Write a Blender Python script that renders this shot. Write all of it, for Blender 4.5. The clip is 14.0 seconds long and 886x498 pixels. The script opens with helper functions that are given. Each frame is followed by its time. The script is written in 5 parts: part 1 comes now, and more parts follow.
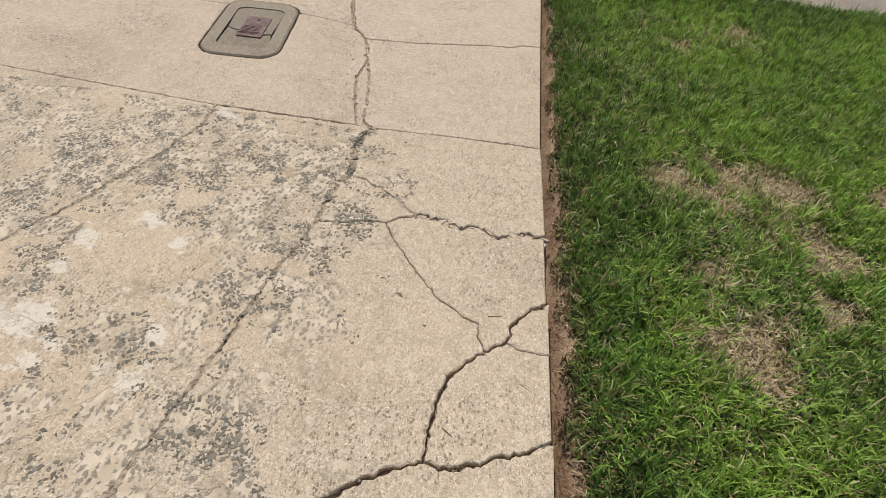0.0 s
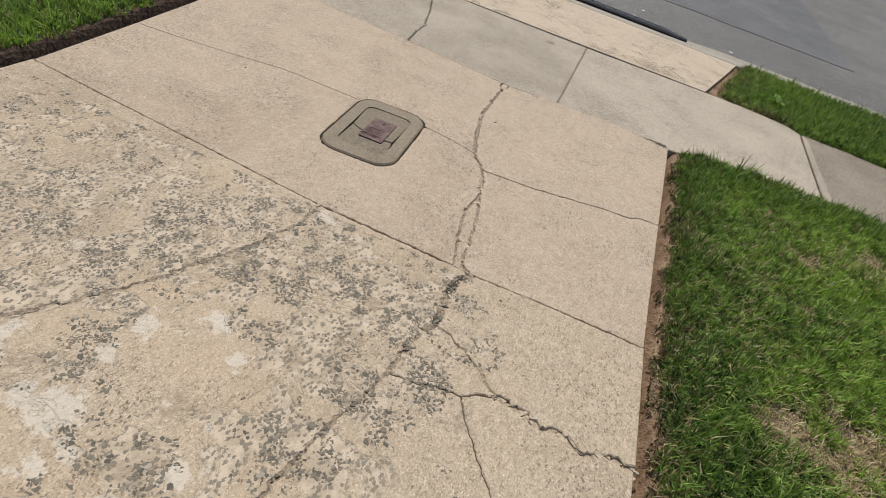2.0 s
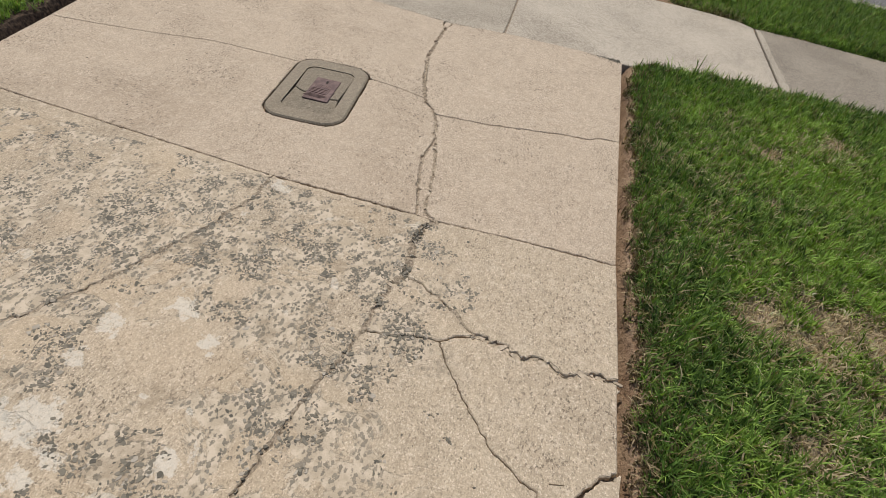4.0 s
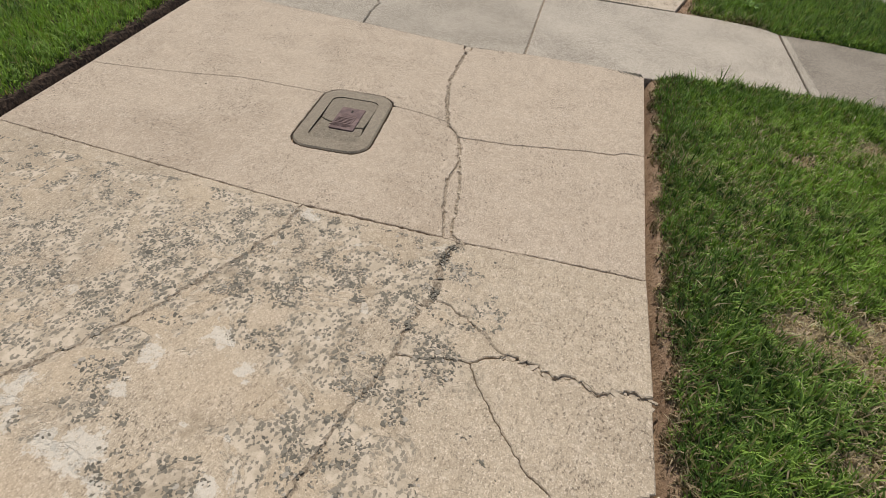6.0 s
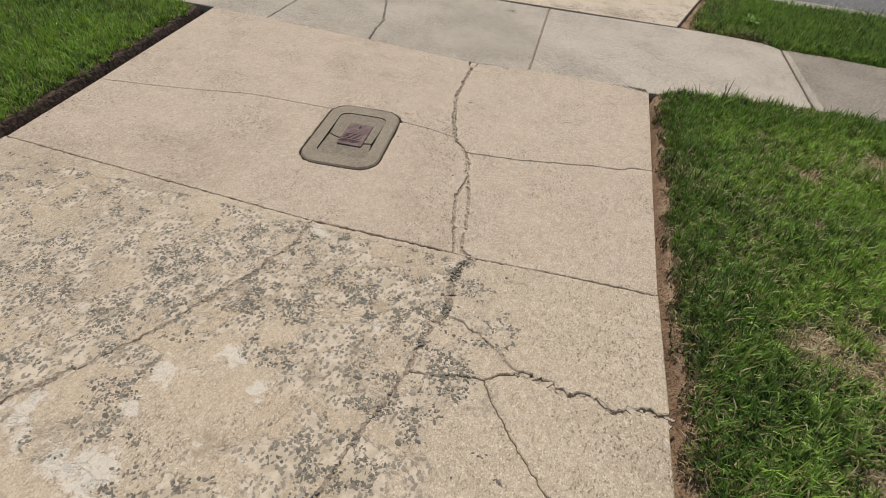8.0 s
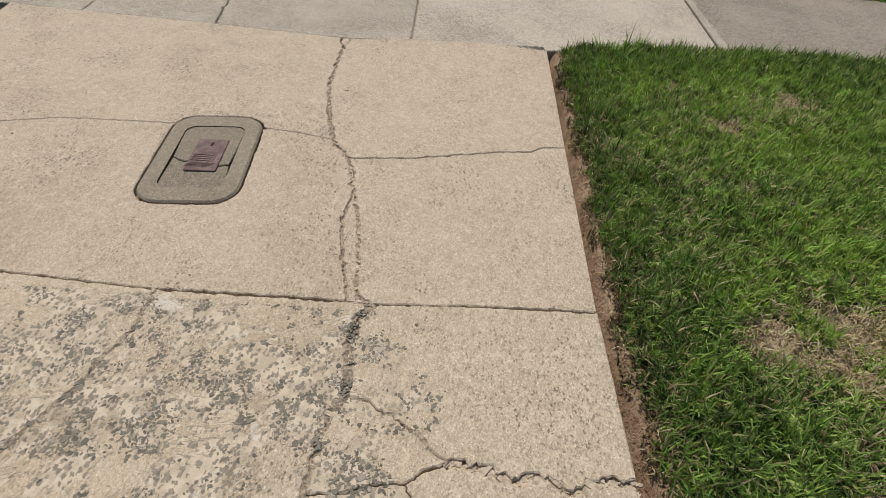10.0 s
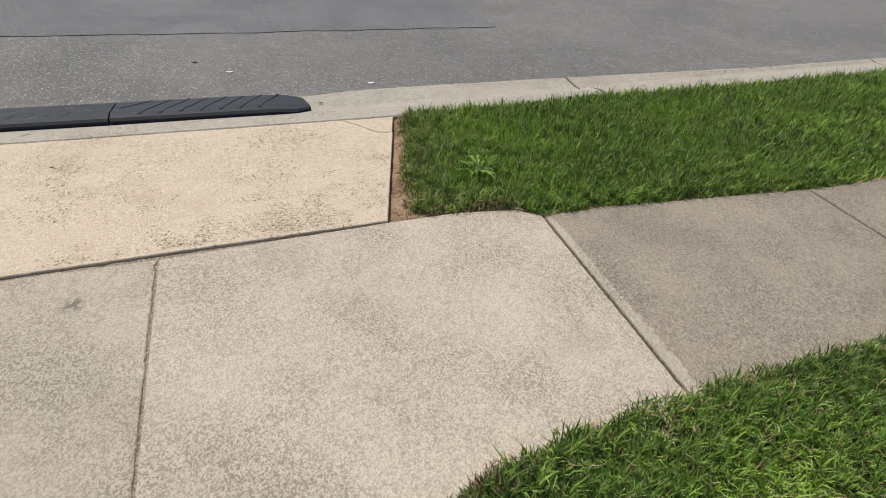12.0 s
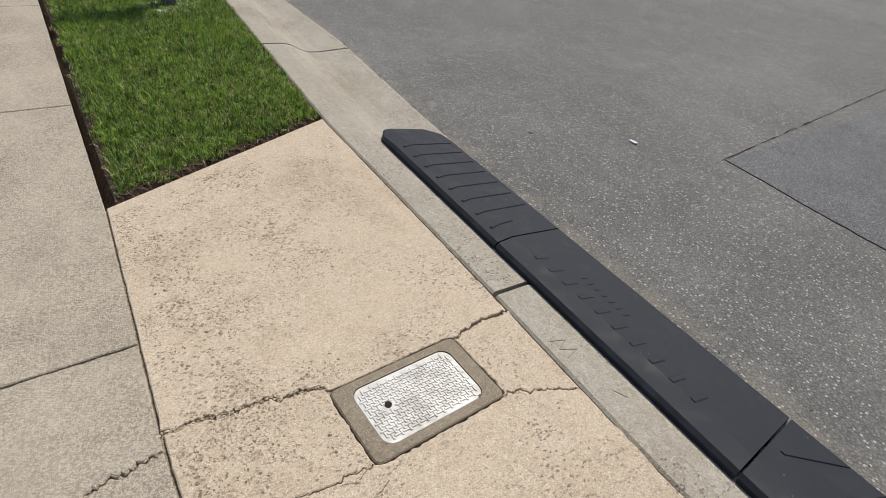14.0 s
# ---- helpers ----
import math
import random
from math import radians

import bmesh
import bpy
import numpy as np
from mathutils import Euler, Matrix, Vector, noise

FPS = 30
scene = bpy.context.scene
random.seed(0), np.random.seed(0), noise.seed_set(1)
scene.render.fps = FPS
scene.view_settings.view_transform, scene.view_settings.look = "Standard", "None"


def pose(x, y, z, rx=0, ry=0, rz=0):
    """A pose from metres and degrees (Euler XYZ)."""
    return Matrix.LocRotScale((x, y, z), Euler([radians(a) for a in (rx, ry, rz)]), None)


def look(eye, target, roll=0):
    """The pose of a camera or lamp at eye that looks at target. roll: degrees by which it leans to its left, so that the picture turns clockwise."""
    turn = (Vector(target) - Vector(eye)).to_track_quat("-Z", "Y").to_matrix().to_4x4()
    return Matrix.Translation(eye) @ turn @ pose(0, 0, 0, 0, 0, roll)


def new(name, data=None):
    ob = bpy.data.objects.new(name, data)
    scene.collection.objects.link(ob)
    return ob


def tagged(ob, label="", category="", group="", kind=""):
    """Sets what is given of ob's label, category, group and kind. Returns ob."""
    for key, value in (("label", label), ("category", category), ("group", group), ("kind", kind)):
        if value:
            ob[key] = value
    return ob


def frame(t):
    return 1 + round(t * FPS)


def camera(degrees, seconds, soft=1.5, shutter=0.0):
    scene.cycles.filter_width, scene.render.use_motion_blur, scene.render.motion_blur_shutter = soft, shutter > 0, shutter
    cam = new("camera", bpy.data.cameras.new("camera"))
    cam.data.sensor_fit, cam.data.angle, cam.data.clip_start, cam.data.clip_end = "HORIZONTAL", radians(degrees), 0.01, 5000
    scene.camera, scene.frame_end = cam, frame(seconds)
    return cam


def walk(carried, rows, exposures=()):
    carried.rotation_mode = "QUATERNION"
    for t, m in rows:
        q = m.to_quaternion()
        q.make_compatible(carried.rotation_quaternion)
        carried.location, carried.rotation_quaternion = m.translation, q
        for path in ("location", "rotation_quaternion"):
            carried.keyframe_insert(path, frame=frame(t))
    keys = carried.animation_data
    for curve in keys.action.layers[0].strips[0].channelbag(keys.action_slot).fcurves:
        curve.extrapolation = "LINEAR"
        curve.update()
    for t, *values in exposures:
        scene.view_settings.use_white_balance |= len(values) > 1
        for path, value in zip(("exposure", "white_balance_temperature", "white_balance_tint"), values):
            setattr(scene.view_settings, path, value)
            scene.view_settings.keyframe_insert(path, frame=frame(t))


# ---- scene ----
cam = camera(77.3, 14.0, soft=0.9)
PATH = [
    (0, (-0.244, -3.316, 1.149), (-0.287, -1.929, -0.291), 7.6),
    (0.5, (-0.231, -3.257, 1.097), (-0.221, -1.918, -0.389), 10.9),
    (1, (-0.38, -3.081, 1.149), (-0.082, -1.717, -0.283), 21.4),
    (1.2, (-0.454, -3.07, 1.181), (-0.295, -1.652, -0.22), 20.2),
    (1.5, (-0.483, -3.072, 1.166), (-0.567, -1.551, -0.13), 20.3),
    (2, (-0.46, -3.068, 1.179), (-0.738, -1.528, -0.067), 18.3),
    (2.5, (-0.398, -3.047, 1.167), (-0.666, -1.538, -0.117), 16.0),
    (4.8, (-0.387, -3.042, 1.173), (-0.573, -1.603, -0.204), 9.4),
    (5, (-0.385, -3.043, 1.177), (-0.584, -1.611, -0.205), 9.0),
    (5.5, (-0.384, -3.051, 1.181), (-0.614, -1.63, -0.207), 8.1),
    (6, (-0.382, -3.047, 1.184), (-0.677, -1.573, -0.135), 6.2),
    (6.5, (-0.384, -3.051, 1.188), (-0.694, -1.56, -0.109), 5.7),
    (7, (-0.386, -3.054, 1.187), (-0.716, -1.553, -0.093), 5.2),
    (9.5, (-0.466, -2.969, 1.164), (-0.68, -1.479, -0.153), 5.8),
    (10, (-0.409, -2.62, 1.119), (-0.423, -1.169, -0.258), 3.8),
    (10.2, (-0.356, -2.473, 1.164), (-0.226, -0.959, -0.137), 6.0),
    (10.5, (-0.342, -2.323, 1.204), (-0.148, -0.795, -0.072), 5.4),
    (10.6, (-0.338, -2.297, 1.173), (-0.138, -0.776, -0.111), 5.4),
    (10.8, (-0.379, -1.968, 1.105), (-0.016, -0.573, -0.281), 12.2),
    (11, (-0.385, -1.728, 1.242), (0.116, -0.278, -0.041), 10.3),
    (11.2, (-0.366, -1.573, 1.285), (-0.046, 0.057, 0.17), -1.4),
    (11.5, (-0.283, -1.234, 1.19), (0.191, 0.257, -0.057), -1.2),
    (11.7, (-0.189, -0.978, 1.272), (0.367, 0.481, 0.022), 2.4),
    (12, (-0.216, -0.659, 1.312), (0.324, 0.861, 0.129), 3.1),
    (12.2, (-0.239, -0.465, 1.285), (0.254, 1.0, 0.016), 4.1),
    (12.5, (-0.373, -0.058, 1.367), (0.073, 1.424, 0.1), 9.6),
    (12.7, (-0.413, 0.126, 1.411), (-0.269, 1.665, 0.142), 3.6),
    (13, (-0.438, 0.428, 1.357), (-0.531, 1.944, 0.055), 1.4),
    (13.2, (-0.459, 0.58, 1.353), (-0.677, 2.088, 0.058), 1.4),
    (13.4, (-0.541, 0.788, 1.397), (-1.122, 2.196, 0.101), 3.4),
    (13.5, (-0.589, 0.846, 1.38), (-1.36, 2.196, 0.122), 3.5),
    (13.7, (-0.703, 1.018, 1.345), (-1.687, 2.248, 0.113), 5.0),
    (14, (-0.867, 1.241, 1.376), (-2.114, 2.261, 0.191), 8.5),
]
EXPOSURES = [(0, 0.06), (0.5, 0.06), (1.0, 0.08), (1.5, -0.04), (2.5, -0.12), (5, -0.13), (9.5, -0.13), (10.5, -0.08), (11.0, 0.06), (12.0, 0.12), (12.5, 0.05), (13.2, -0.06), (14, -0.04)]
walk(cam, [(t, look(eye, target, roll)) for t, eye, target, roll in PATH], EXPOSURES)

from mathutils import geometry

# ---- sky, sun ----
SUN_TO = Vector((-0.40, 0.72, 1.35)).normalized()   # the way to the sun
world = bpy.data.worlds.new("sky")
scene.world = world
world.use_nodes = True
wn = world.node_tree.nodes
sky = wn.new("ShaderNodeTexSky")
sky.sky_type, sky.sun_disc = "NISHITA", False
sky.sun_elevation = math.asin(SUN_TO.z)
sky.sun_rotation = math.atan2(SUN_TO.x, SUN_TO.y)
sky.air_density, sky.dust_density = 1.0, 1.5
wn["Background"].inputs["Strength"].default_value = 0.11
world.node_tree.links.new(sky.outputs["Color"], wn["Background"].inputs["Color"])
sun = new("sun", bpy.data.lights.new("sun", "SUN"))
sun.data.energy, sun.data.angle, sun.data.color = 3.6, radians(0.6), (1.0, 0.95, 0.87)
sun.matrix_world = look(SUN_TO * 30, (0, 0, 0))


# ---- materials ----
class Mat:
    """A node material with short-hand for its nodes."""

    def __init__(self, name, rough=0.8):
        self.m = bpy.data.materials.new(name)
        self.m.use_nodes = True
        self.t = self.m.node_tree
        self.b = self.t.nodes["Principled BSDF"]
        self.b.inputs["Roughness"].default_value = rough
        self.co = self.node("ShaderNodeTexCoord").outputs["Object"]

    def node(self, kind, **settings):
        n = self.t.nodes.new(kind)
        for key, value in settings.items():
            if key == "operation":
                n.operation = value
            elif key == "blend":
                n.blend_type = value
            elif key == "feature":
                n.feature = value
        return n

    def put(self, socket, value):
        if isinstance(value, bpy.types.NodeSocket):
            self.t.links.new(value, socket)
        elif isinstance(value, tuple) and len(value) == 3 and socket.type == "RGBA":
            socket.default_value = (*value, 1)
        else:
            socket.default_value = value

    def noise(self, scale, detail=3.0, rough=0.55, co=None, warp=0.0):
        n = self.node("ShaderNodeTexNoise")
        self.put(n.inputs["Vector"], co or self.co)
        n.inputs["Scale"].default_value, n.inputs["Detail"].default_value = scale, detail
        n.inputs["Roughness"].default_value, n.inputs["Distortion"].default_value = rough, warp
        return n.outputs["Fac"]

    def cells(self, scale, co=None, feature="F1"):
        n = self.node("ShaderNodeTexVoronoi", feature=feature)
        self.put(n.inputs["Vector"], co or self.co)
        n.inputs["Scale"].default_value = scale
        return n

    def math(self, op, a, b=0.0, clamp=False):
        n = self.node("ShaderNodeMath", operation=op)
        n.use_clamp = clamp
        self.put(n.inputs[0], a)
        self.put(n.inputs[1], b)
        return n.outputs[0]

    def step(self, value, low, high, a=0.0, b=1.0):
        n = self.node("ShaderNodeMapRange")
        n.interpolation_type = "SMOOTHSTEP"
        for socket, v in zip(n.inputs[:5], (value, low, high, a, b)):
            self.put(socket, v)
        return n.outputs[0]

    def mix(self, fac, a, b, blend="MIX"):
        n = self.node("ShaderNodeMixRGB", blend=blend)
        for socket, v in zip(n.inputs, (fac, a, b)):
            self.put(socket, v)
        return n.outputs[0]

    def stretched(self, sx, sy, sz, turn=0.0):
        n = self.node("ShaderNodeMapping")
        self.put(n.inputs["Vector"], self.co)
        n.inputs["Scale"].default_value = (sx, sy, sz)
        n.inputs["Rotation"].default_value = (0, 0, radians(turn))
        return n.outputs[0]

    def ragged(self, co, scale, amount):
        """The coordinates shaken by fine noise, so that cells get broken outlines."""
        n = self.node("ShaderNodeTexNoise")
        self.put(n.inputs["Vector"], self.co)
        n.inputs["Scale"].default_value, n.inputs["Detail"].default_value = scale, 2.0
        m = self.node("ShaderNodeVectorMath", operation="MULTIPLY_ADD")
        self.put(m.inputs[0], n.outputs["Color"])
        m.inputs[1].default_value = (amount, amount, 0.0)
        self.put(m.inputs[2], co)
        return m.outputs[0]

    def axis(self, n):
        s = self.node("ShaderNodeSeparateXYZ")
        self.put(s.inputs[0], self.co)
        return s.outputs[n]

    def near(self, x, y, radius, soft, co=None):
        """1 within the radius of a place in the plan, 0 past radius + soft."""
        d = self.node("ShaderNodeVectorMath", operation="DISTANCE")
        self.put(d.inputs[0], co or self.co)
        d.inputs[1].default_value = (x, y, 0)
        return self.step(d.outputs["Value"], radius, radius + soft, 1.0, 0.0)

    def bump(self, height, strength=0.5, distance=0.004, after=None):
        n = self.node("ShaderNodeBump")
        n.inputs["Strength"].default_value, n.inputs["Distance"].default_value = strength, distance
        self.put(n.inputs["Height"], height)
        if after is not None:
            self.put(n.inputs["Normal"], after)
        return n.outputs[0]

    def done(self, color, normal=None, rough=None):
        self.put(self.b.inputs["Base Color"], color)
        if normal is not None:
            self.put(self.b.inputs["Normal"], normal)
        if rough is not None:
            self.put(self.b.inputs["Roughness"], rough)
        self.b.inputs["Specular IOR Level"].default_value = 0.3
        return self.m


# places on the old slab as x, y, radius: stones bared, paste left smooth, chalky scabs
STONY = ((-1.80, -2.10, 0.12), (-1.40, -2.00, 0.14), (-1.16, -2.07, 0.09), (-1.41, -2.21, 0.11), (-1.035, -2.076, 0.08), (-0.88, -1.96, 0.08), (-0.74, -1.966, 0.07), (-0.566, -2.11, 0.085),
         (-0.68, -2.45, 0.06), (-0.79, -2.447, 0.05), (-0.47, -1.97, 0.055), (-1.70, -2.27, 0.10), (-1.33, -1.80, 0.09), (-0.63, -2.295, 0.07), (-0.657, -2.858, 0.06), (-0.586, -2.918, 0.06), (-0.56, -1.83, 0.06), (-1.27, -2.55, 0.05))
SMOOTH = ((-1.02, -2.17, 0.05), (-1.05, -2.42, 0.12), (-1.18, -2.40, 0.08), (-1.56, -2.118, 0.05), (-1.30, -2.78, 0.14))
CHALK = ((-1.214, -2.645, 0.055), (-1.29, -2.65, 0.04), (-1.235, -2.485, 0.03), (-1.47, -2.564, 0.035), (-1.405, -2.62, 0.03), (-1.126, -2.684, 0.035), (-0.915, -2.64, 0.035), (-1.041, -2.524, 0.012), (-0.925, -2.53, 0.012),
         (-0.985, -2.352, 0.022), (-1.234, -2.383, 0.038), (-1.107, -2.267, 0.04), (-1.107, -1.718, 0.03), (-0.899, -2.767, 0.045), (-1.15, -2.75, 0.03))


def concrete(name, base, stain, pale, pits=0.5, grit=0.35, worn=False, pit_scale=150.0, blotch=1.0):
    k = Mat(name, 0.88)
    big = k.noise(1.5, 5, 0.62, warp=0.4)
    mid = k.noise(9.0, 4, 0.6)
    fine = k.noise(170.0, 2, 0.6)
    color = k.mix(k.math("MULTIPLY", k.step(big, 0.5, 0.74), 0.75 * blotch), base, stain)
    color = k.mix(k.math("MULTIPLY", k.step(mid, 0.52, 0.75), 0.5), color, pale)
    color = k.mix(k.math("MULTIPLY", k.step(mid, 0.5, 0.28), 0.35 * blotch), color, stain)
    own = k.node("ShaderNodeObjectInfo").outputs["Random"]
    color = k.mix(k.step(own, 0, 1, 0.0, 0.10), color, stain)
    # sand grains, light and dark
    grain = k.cells(330.0)
    color = k.mix(k.step(grain.outputs["Color"], 0.0, 1.0, 0.0, grit), color, tuple(c * 0.45 for c in base))
    color = k.mix(k.math("MULTIPLY", k.step(fine, 0.55, 0.75), grit), color, tuple(min(1, c * 1.35) for c in pale))
    # pits: small dark specks where the paste has worn away, thicker in some places
    mott = k.noise(38.0, 4, 0.65)
    color = k.mix(k.math("MULTIPLY", k.step(mott, 0.52, 0.66), 0.30), color, stain)
    color = k.mix(k.math("MULTIPLY", k.step(mott, 0.46, 0.34), 0.28), color, tuple(min(0.8, 1.12 * c) for c in pale))
    bent = k.stretched(1.0, 0.6, 1.0, 12)
    hole = k.cells(pit_scale, k.ragged(bent, 190.0, 0.012))
    area = k.step(k.noise(3.0, 6, 0.66), 0.42, 0.62, 0.08, 1.0)
    rare = k.step(hole.outputs["Color"], 0.52, 0.58)
    pit = k.math("MULTIPLY", k.math("MULTIPLY", k.step(hole.outputs["Distance"], 0.46, 0.26), rare), area)
    color = k.mix(k.math("MULTIPLY", pit, pits), color, tuple(c * f for c, f in zip(base, (0.21, 0.195, 0.19))))
    tiny = k.cells(290.0, k.ragged(k.stretched(1.0, 0.6, 1.0, 8), 400.0, 0.005))
    prick = k.math("MULTIPLY", k.step(tiny.outputs["Distance"], 0.50, 0.28), k.step(tiny.outputs["Color"], 0.60, 0.66))
    prick = k.math("MULTIPLY", prick, k.step(k.noise(7.0, 4, 0.6), 0.34, 0.62, 0.35, 1.0))
    color = k.mix(k.math("MULTIPLY", prick, 0.95 * pits), color, tuple(c * 0.34 for c in base))
    glint = k.math("MULTIPLY", k.step(tiny.outputs["Color"], 0.30, 0.22), k.step(tiny.outputs["Distance"], 0.45, 0.25))
    color = k.mix(k.math("MULTIPLY", glint, 0.45), color, tuple(min(0.85, c * 1.4) for c in pale))
    height = k.math("ADD", k.math("MULTIPLY", fine, 0.35), k.math("MULTIPLY", pit, -1.0 * pits))
    height = k.math("ADD", height, k.math("MULTIPLY", prick, -0.5 * pits))
    height = k.math("ADD", height, k.math("MULTIPLY", mid, 0.8))
    if worn:
        # scaling of the old slab: the paste is gone in flakes, grey stones and dirt show, islands of pale paste remain
        x, y = k.axis(0), k.axis(1)
        zone = k.math("MULTIPLY", k.step(y, -1.66, -1.72), k.step(k.math("ADD", x, k.math("MULTIPLY", y, 0.12)), -0.50, -0.95))
        sway = k.node("ShaderNodeVectorMath", operation="MULTIPLY_ADD")
        warp = k.node("ShaderNodeTexNoise")
        k.put(warp.inputs["Vector"], k.co)
        warp.inputs["Scale"].default_value, warp.inputs["Detail"].default_value = 16.0, 4.0
        k.put(sway.inputs[0], warp.outputs["Color"])
        sway.inputs[1].default_value = (0.09, 0.09, 0.0)
        shift = k.node("ShaderNodeVectorMath", operation="ADD")
        k.put(shift.inputs[0], k.co)
        shift.inputs[1].default_value = (-0.045, -0.045, 0.0)
        k.put(sway.inputs[2], shift.outputs[0])
        bent_co = sway.outputs[0]

        def fields(rows, grow):
            """The nearest of several round places in the plan, 1 at its middle and 0 at its rim."""
            best = None
            for px, py, pr in rows:
                v = k.near(px, py, 0.0, pr * grow, bent_co)
                best = v if best is None else k.math("MAXIMUM", best, v)
            return best

        crowd, smooth = fields(STONY, 1.7), fields(SMOOTH, 1.5)
        flake = k.math("ADD", k.noise(6.5, 6, 0.68, warp=0.6), k.math("MULTIPLY", zone, 0.10))
        flake = k.math("ADD", flake, k.math("MULTIPLY", crowd, 0.12))
        flake = k.math("SUBTRACT", flake, k.math("MULTIPLY", smooth, 0.20))
        off = k.math("MULTIPLY", k.step(flake, 0.595, 0.635), k.math("MAXIMUM", zone, crowd))
        ochre = k.math("MULTIPLY", zone, k.step(k.noise(2.6, 3), 0.42, 0.62))
        color = k.mix(k.math("MULTIPLY", ochre, 0.28), color, (0.50, 0.372, 0.235))
        color = k.mix(k.math("MULTIPLY", smooth, 0.26), color, (0.56, 0.418, 0.278))
        stone = k.cells(105.0, k.ragged(k.stretched(1.0, 0.7, 1.0, 25), 170.0, 0.014))
        chip = k.step(stone.outputs["Color"], 0.40, 0.46)
        body = k.math("MULTIPLY", k.step(stone.outputs["Distance"], 0.54, 0.44), chip)
        rough = k.mix(k.step(k.noise(24.0, 4), 0.40, 0.60), (0.60, 0.492, 0.362), (0.46, 0.370, 0.262))
        rough = k.mix(k.math("MULTIPLY", body, 0.9), rough, k.mix(stone.outputs["Color"], (0.085, 0.078, 0.060), (0.26, 0.225, 0.168)))
        color = k.mix(k.math("MULTIPLY", off, 0.9), color, rough)
        pale_field = k.math("ADD", fields(CHALK, 1.7), k.math("MULTIPLY", k.math("SUBTRACT", k.noise(30, 6, 0.75), 0.5), 3.2))
        stray = k.math("MULTIPLY", k.step(k.noise(8.5, 5, 0.62, warp=0.3), 0.655, 0.675), zone)
        chalk = k.math("MAXIMUM", k.math("MULTIPLY", k.step(pale_field, 0.42, 0.60), k.step(fields(CHALK, 2.2), 0.05, 0.25)), k.math("MULTIPLY", stray, 0.7))
        color = k.mix(k.math("MULTIPLY", k.math("MULTIPLY", chalk, k.step(k.noise(90, 4, 0.7), 0.34, 0.50, 0.35, 1.0)), 0.66), color, (0.66, 0.595, 0.49))
        dirt = k.math("MULTIPLY", k.step(k.noise(5.5, 8, 0.75), 0.55, 0.63), zone)
        color = k.mix(k.math("MULTIPLY", dirt, 0.42), color, (0.27, 0.205, 0.130))
        height = k.math("ADD", height, k.math("MULTIPLY", off, -1.3))
        height = k.math("ADD", height, k.math("MULTIPLY", k.math("MULTIPLY", body, off), 1.1))
    return k.done(color, k.bump(height, 0.6, 0.0035))


def pebbled(name, base, dark, pale, scale=95.0):
    """Broom-worn concrete whose pale pebbles stand out of the paste, with dark gaps between them."""
    k = Mat(name, 0.9)
    co = k.ragged(k.stretched(1.0, 0.8, 1.0, 14), 230.0, 0.010)
    stone = k.cells(scale, co)
    big = k.noise(1.7, 5, 0.6, warp=0.5)
    bare = k.step(k.noise(2.4, 5, 0.6), 0.34, 0.66, 0.50, 1.0)
    color = k.mix(stone.outputs["Color"], base, pale)
    mott = k.noise(26.0, 5, 0.68)
    color = k.mix(k.math("MULTIPLY", k.step(mott, 0.48, 0.64), 0.22), color, tuple(0.55 * p + 0.45 * q for p, q in zip(base, dark)))
    color = k.mix(k.math("MULTIPLY", k.step(big, 0.46, 0.66), 0.28), color, tuple(0.66 * c for c in base))
    gap = k.math("MULTIPLY", k.step(stone.outputs["Distance"], 0.40, 0.62), k.step(k.noise(scale * 0.55, 3, 0.6), 0.36, 0.50))
    color = k.mix(k.math("MULTIPLY", k.math("MULTIPLY", gap, bare), 0.70), color, tuple(0.85 * c for c in dark))
    lost = k.math("MULTIPLY", k.step(stone.outputs["Color"], 0.72, 0.76), k.math("MULTIPLY", k.step(stone.outputs["Distance"], 0.50, 0.36), bare))
    color = k.mix(k.math("MULTIPLY", lost, 0.75), color, tuple(0.9 * c for c in dark))
    smudge = k.math("MULTIPLY", k.near(-0.93, 1.035, 0.01, 0.05), k.step(k.noise(45, 4), 0.40, 0.60))
    color = k.mix(k.math("MULTIPLY", smudge, 0.75), color, tuple(0.6 * c for c in dark))
    fine = k.noise(300.0, 2)
    color = k.mix(k.math("MULTIPLY", k.step(fine, 0.52, 0.74), 0.40), color, dark)
    height = k.math("SUBTRACT", k.math("MULTIPLY", fine, 0.4), k.math("MULTIPLY", k.math("MULTIPLY", stone.outputs["Distance"], bare), 1.0))
    height = k.math("SUBTRACT", height, k.math("MULTIPLY", lost, 0.5))
    return k.done(color, k.bump(height, 0.7, 0.004))


drive_old = concrete("old scaled concrete", (0.560, 0.446, 0.312), (0.370, 0.290, 0.198), (0.640, 0.532, 0.402), 0.75, 0.6, worn=True, pit_scale=150)
drive_new = concrete("warm concrete", (0.555, 0.440, 0.318), (0.405, 0.308, 0.212), (0.64, 0.522, 0.395), 0.85, 0.6, pit_scale=135)
apron_mat = concrete("yellowish concrete", (0.625, 0.505, 0.368), (0.44, 0.338, 0.228), (0.675, 0.566, 0.435), 0.8, 0.6, pit_scale=110)
walk_warm = pebbled("pebbled warm pavement", (0.450, 0.385, 0.296), (0.17, 0.140, 0.100), (0.570, 0.491, 0.385), 185)
walk_pale = pebbled("pebbled pale pavement", (0.500, 0.426, 0.328), (0.18, 0.145, 0.105), (0.63, 0.547, 0.432), 185)
walk_dark = pebbled("weathered dark pavement", (0.260, 0.218, 0.164), (0.110, 0.088, 0.064), (0.46, 0.392, 0.302), 170)
kerb_mat = concrete("grey kerb concrete", (0.435, 0.392, 0.315), (0.31, 0.255, 0.180), (0.52, 0.475, 0.395), 0.85, 0.6, pit_scale=110)
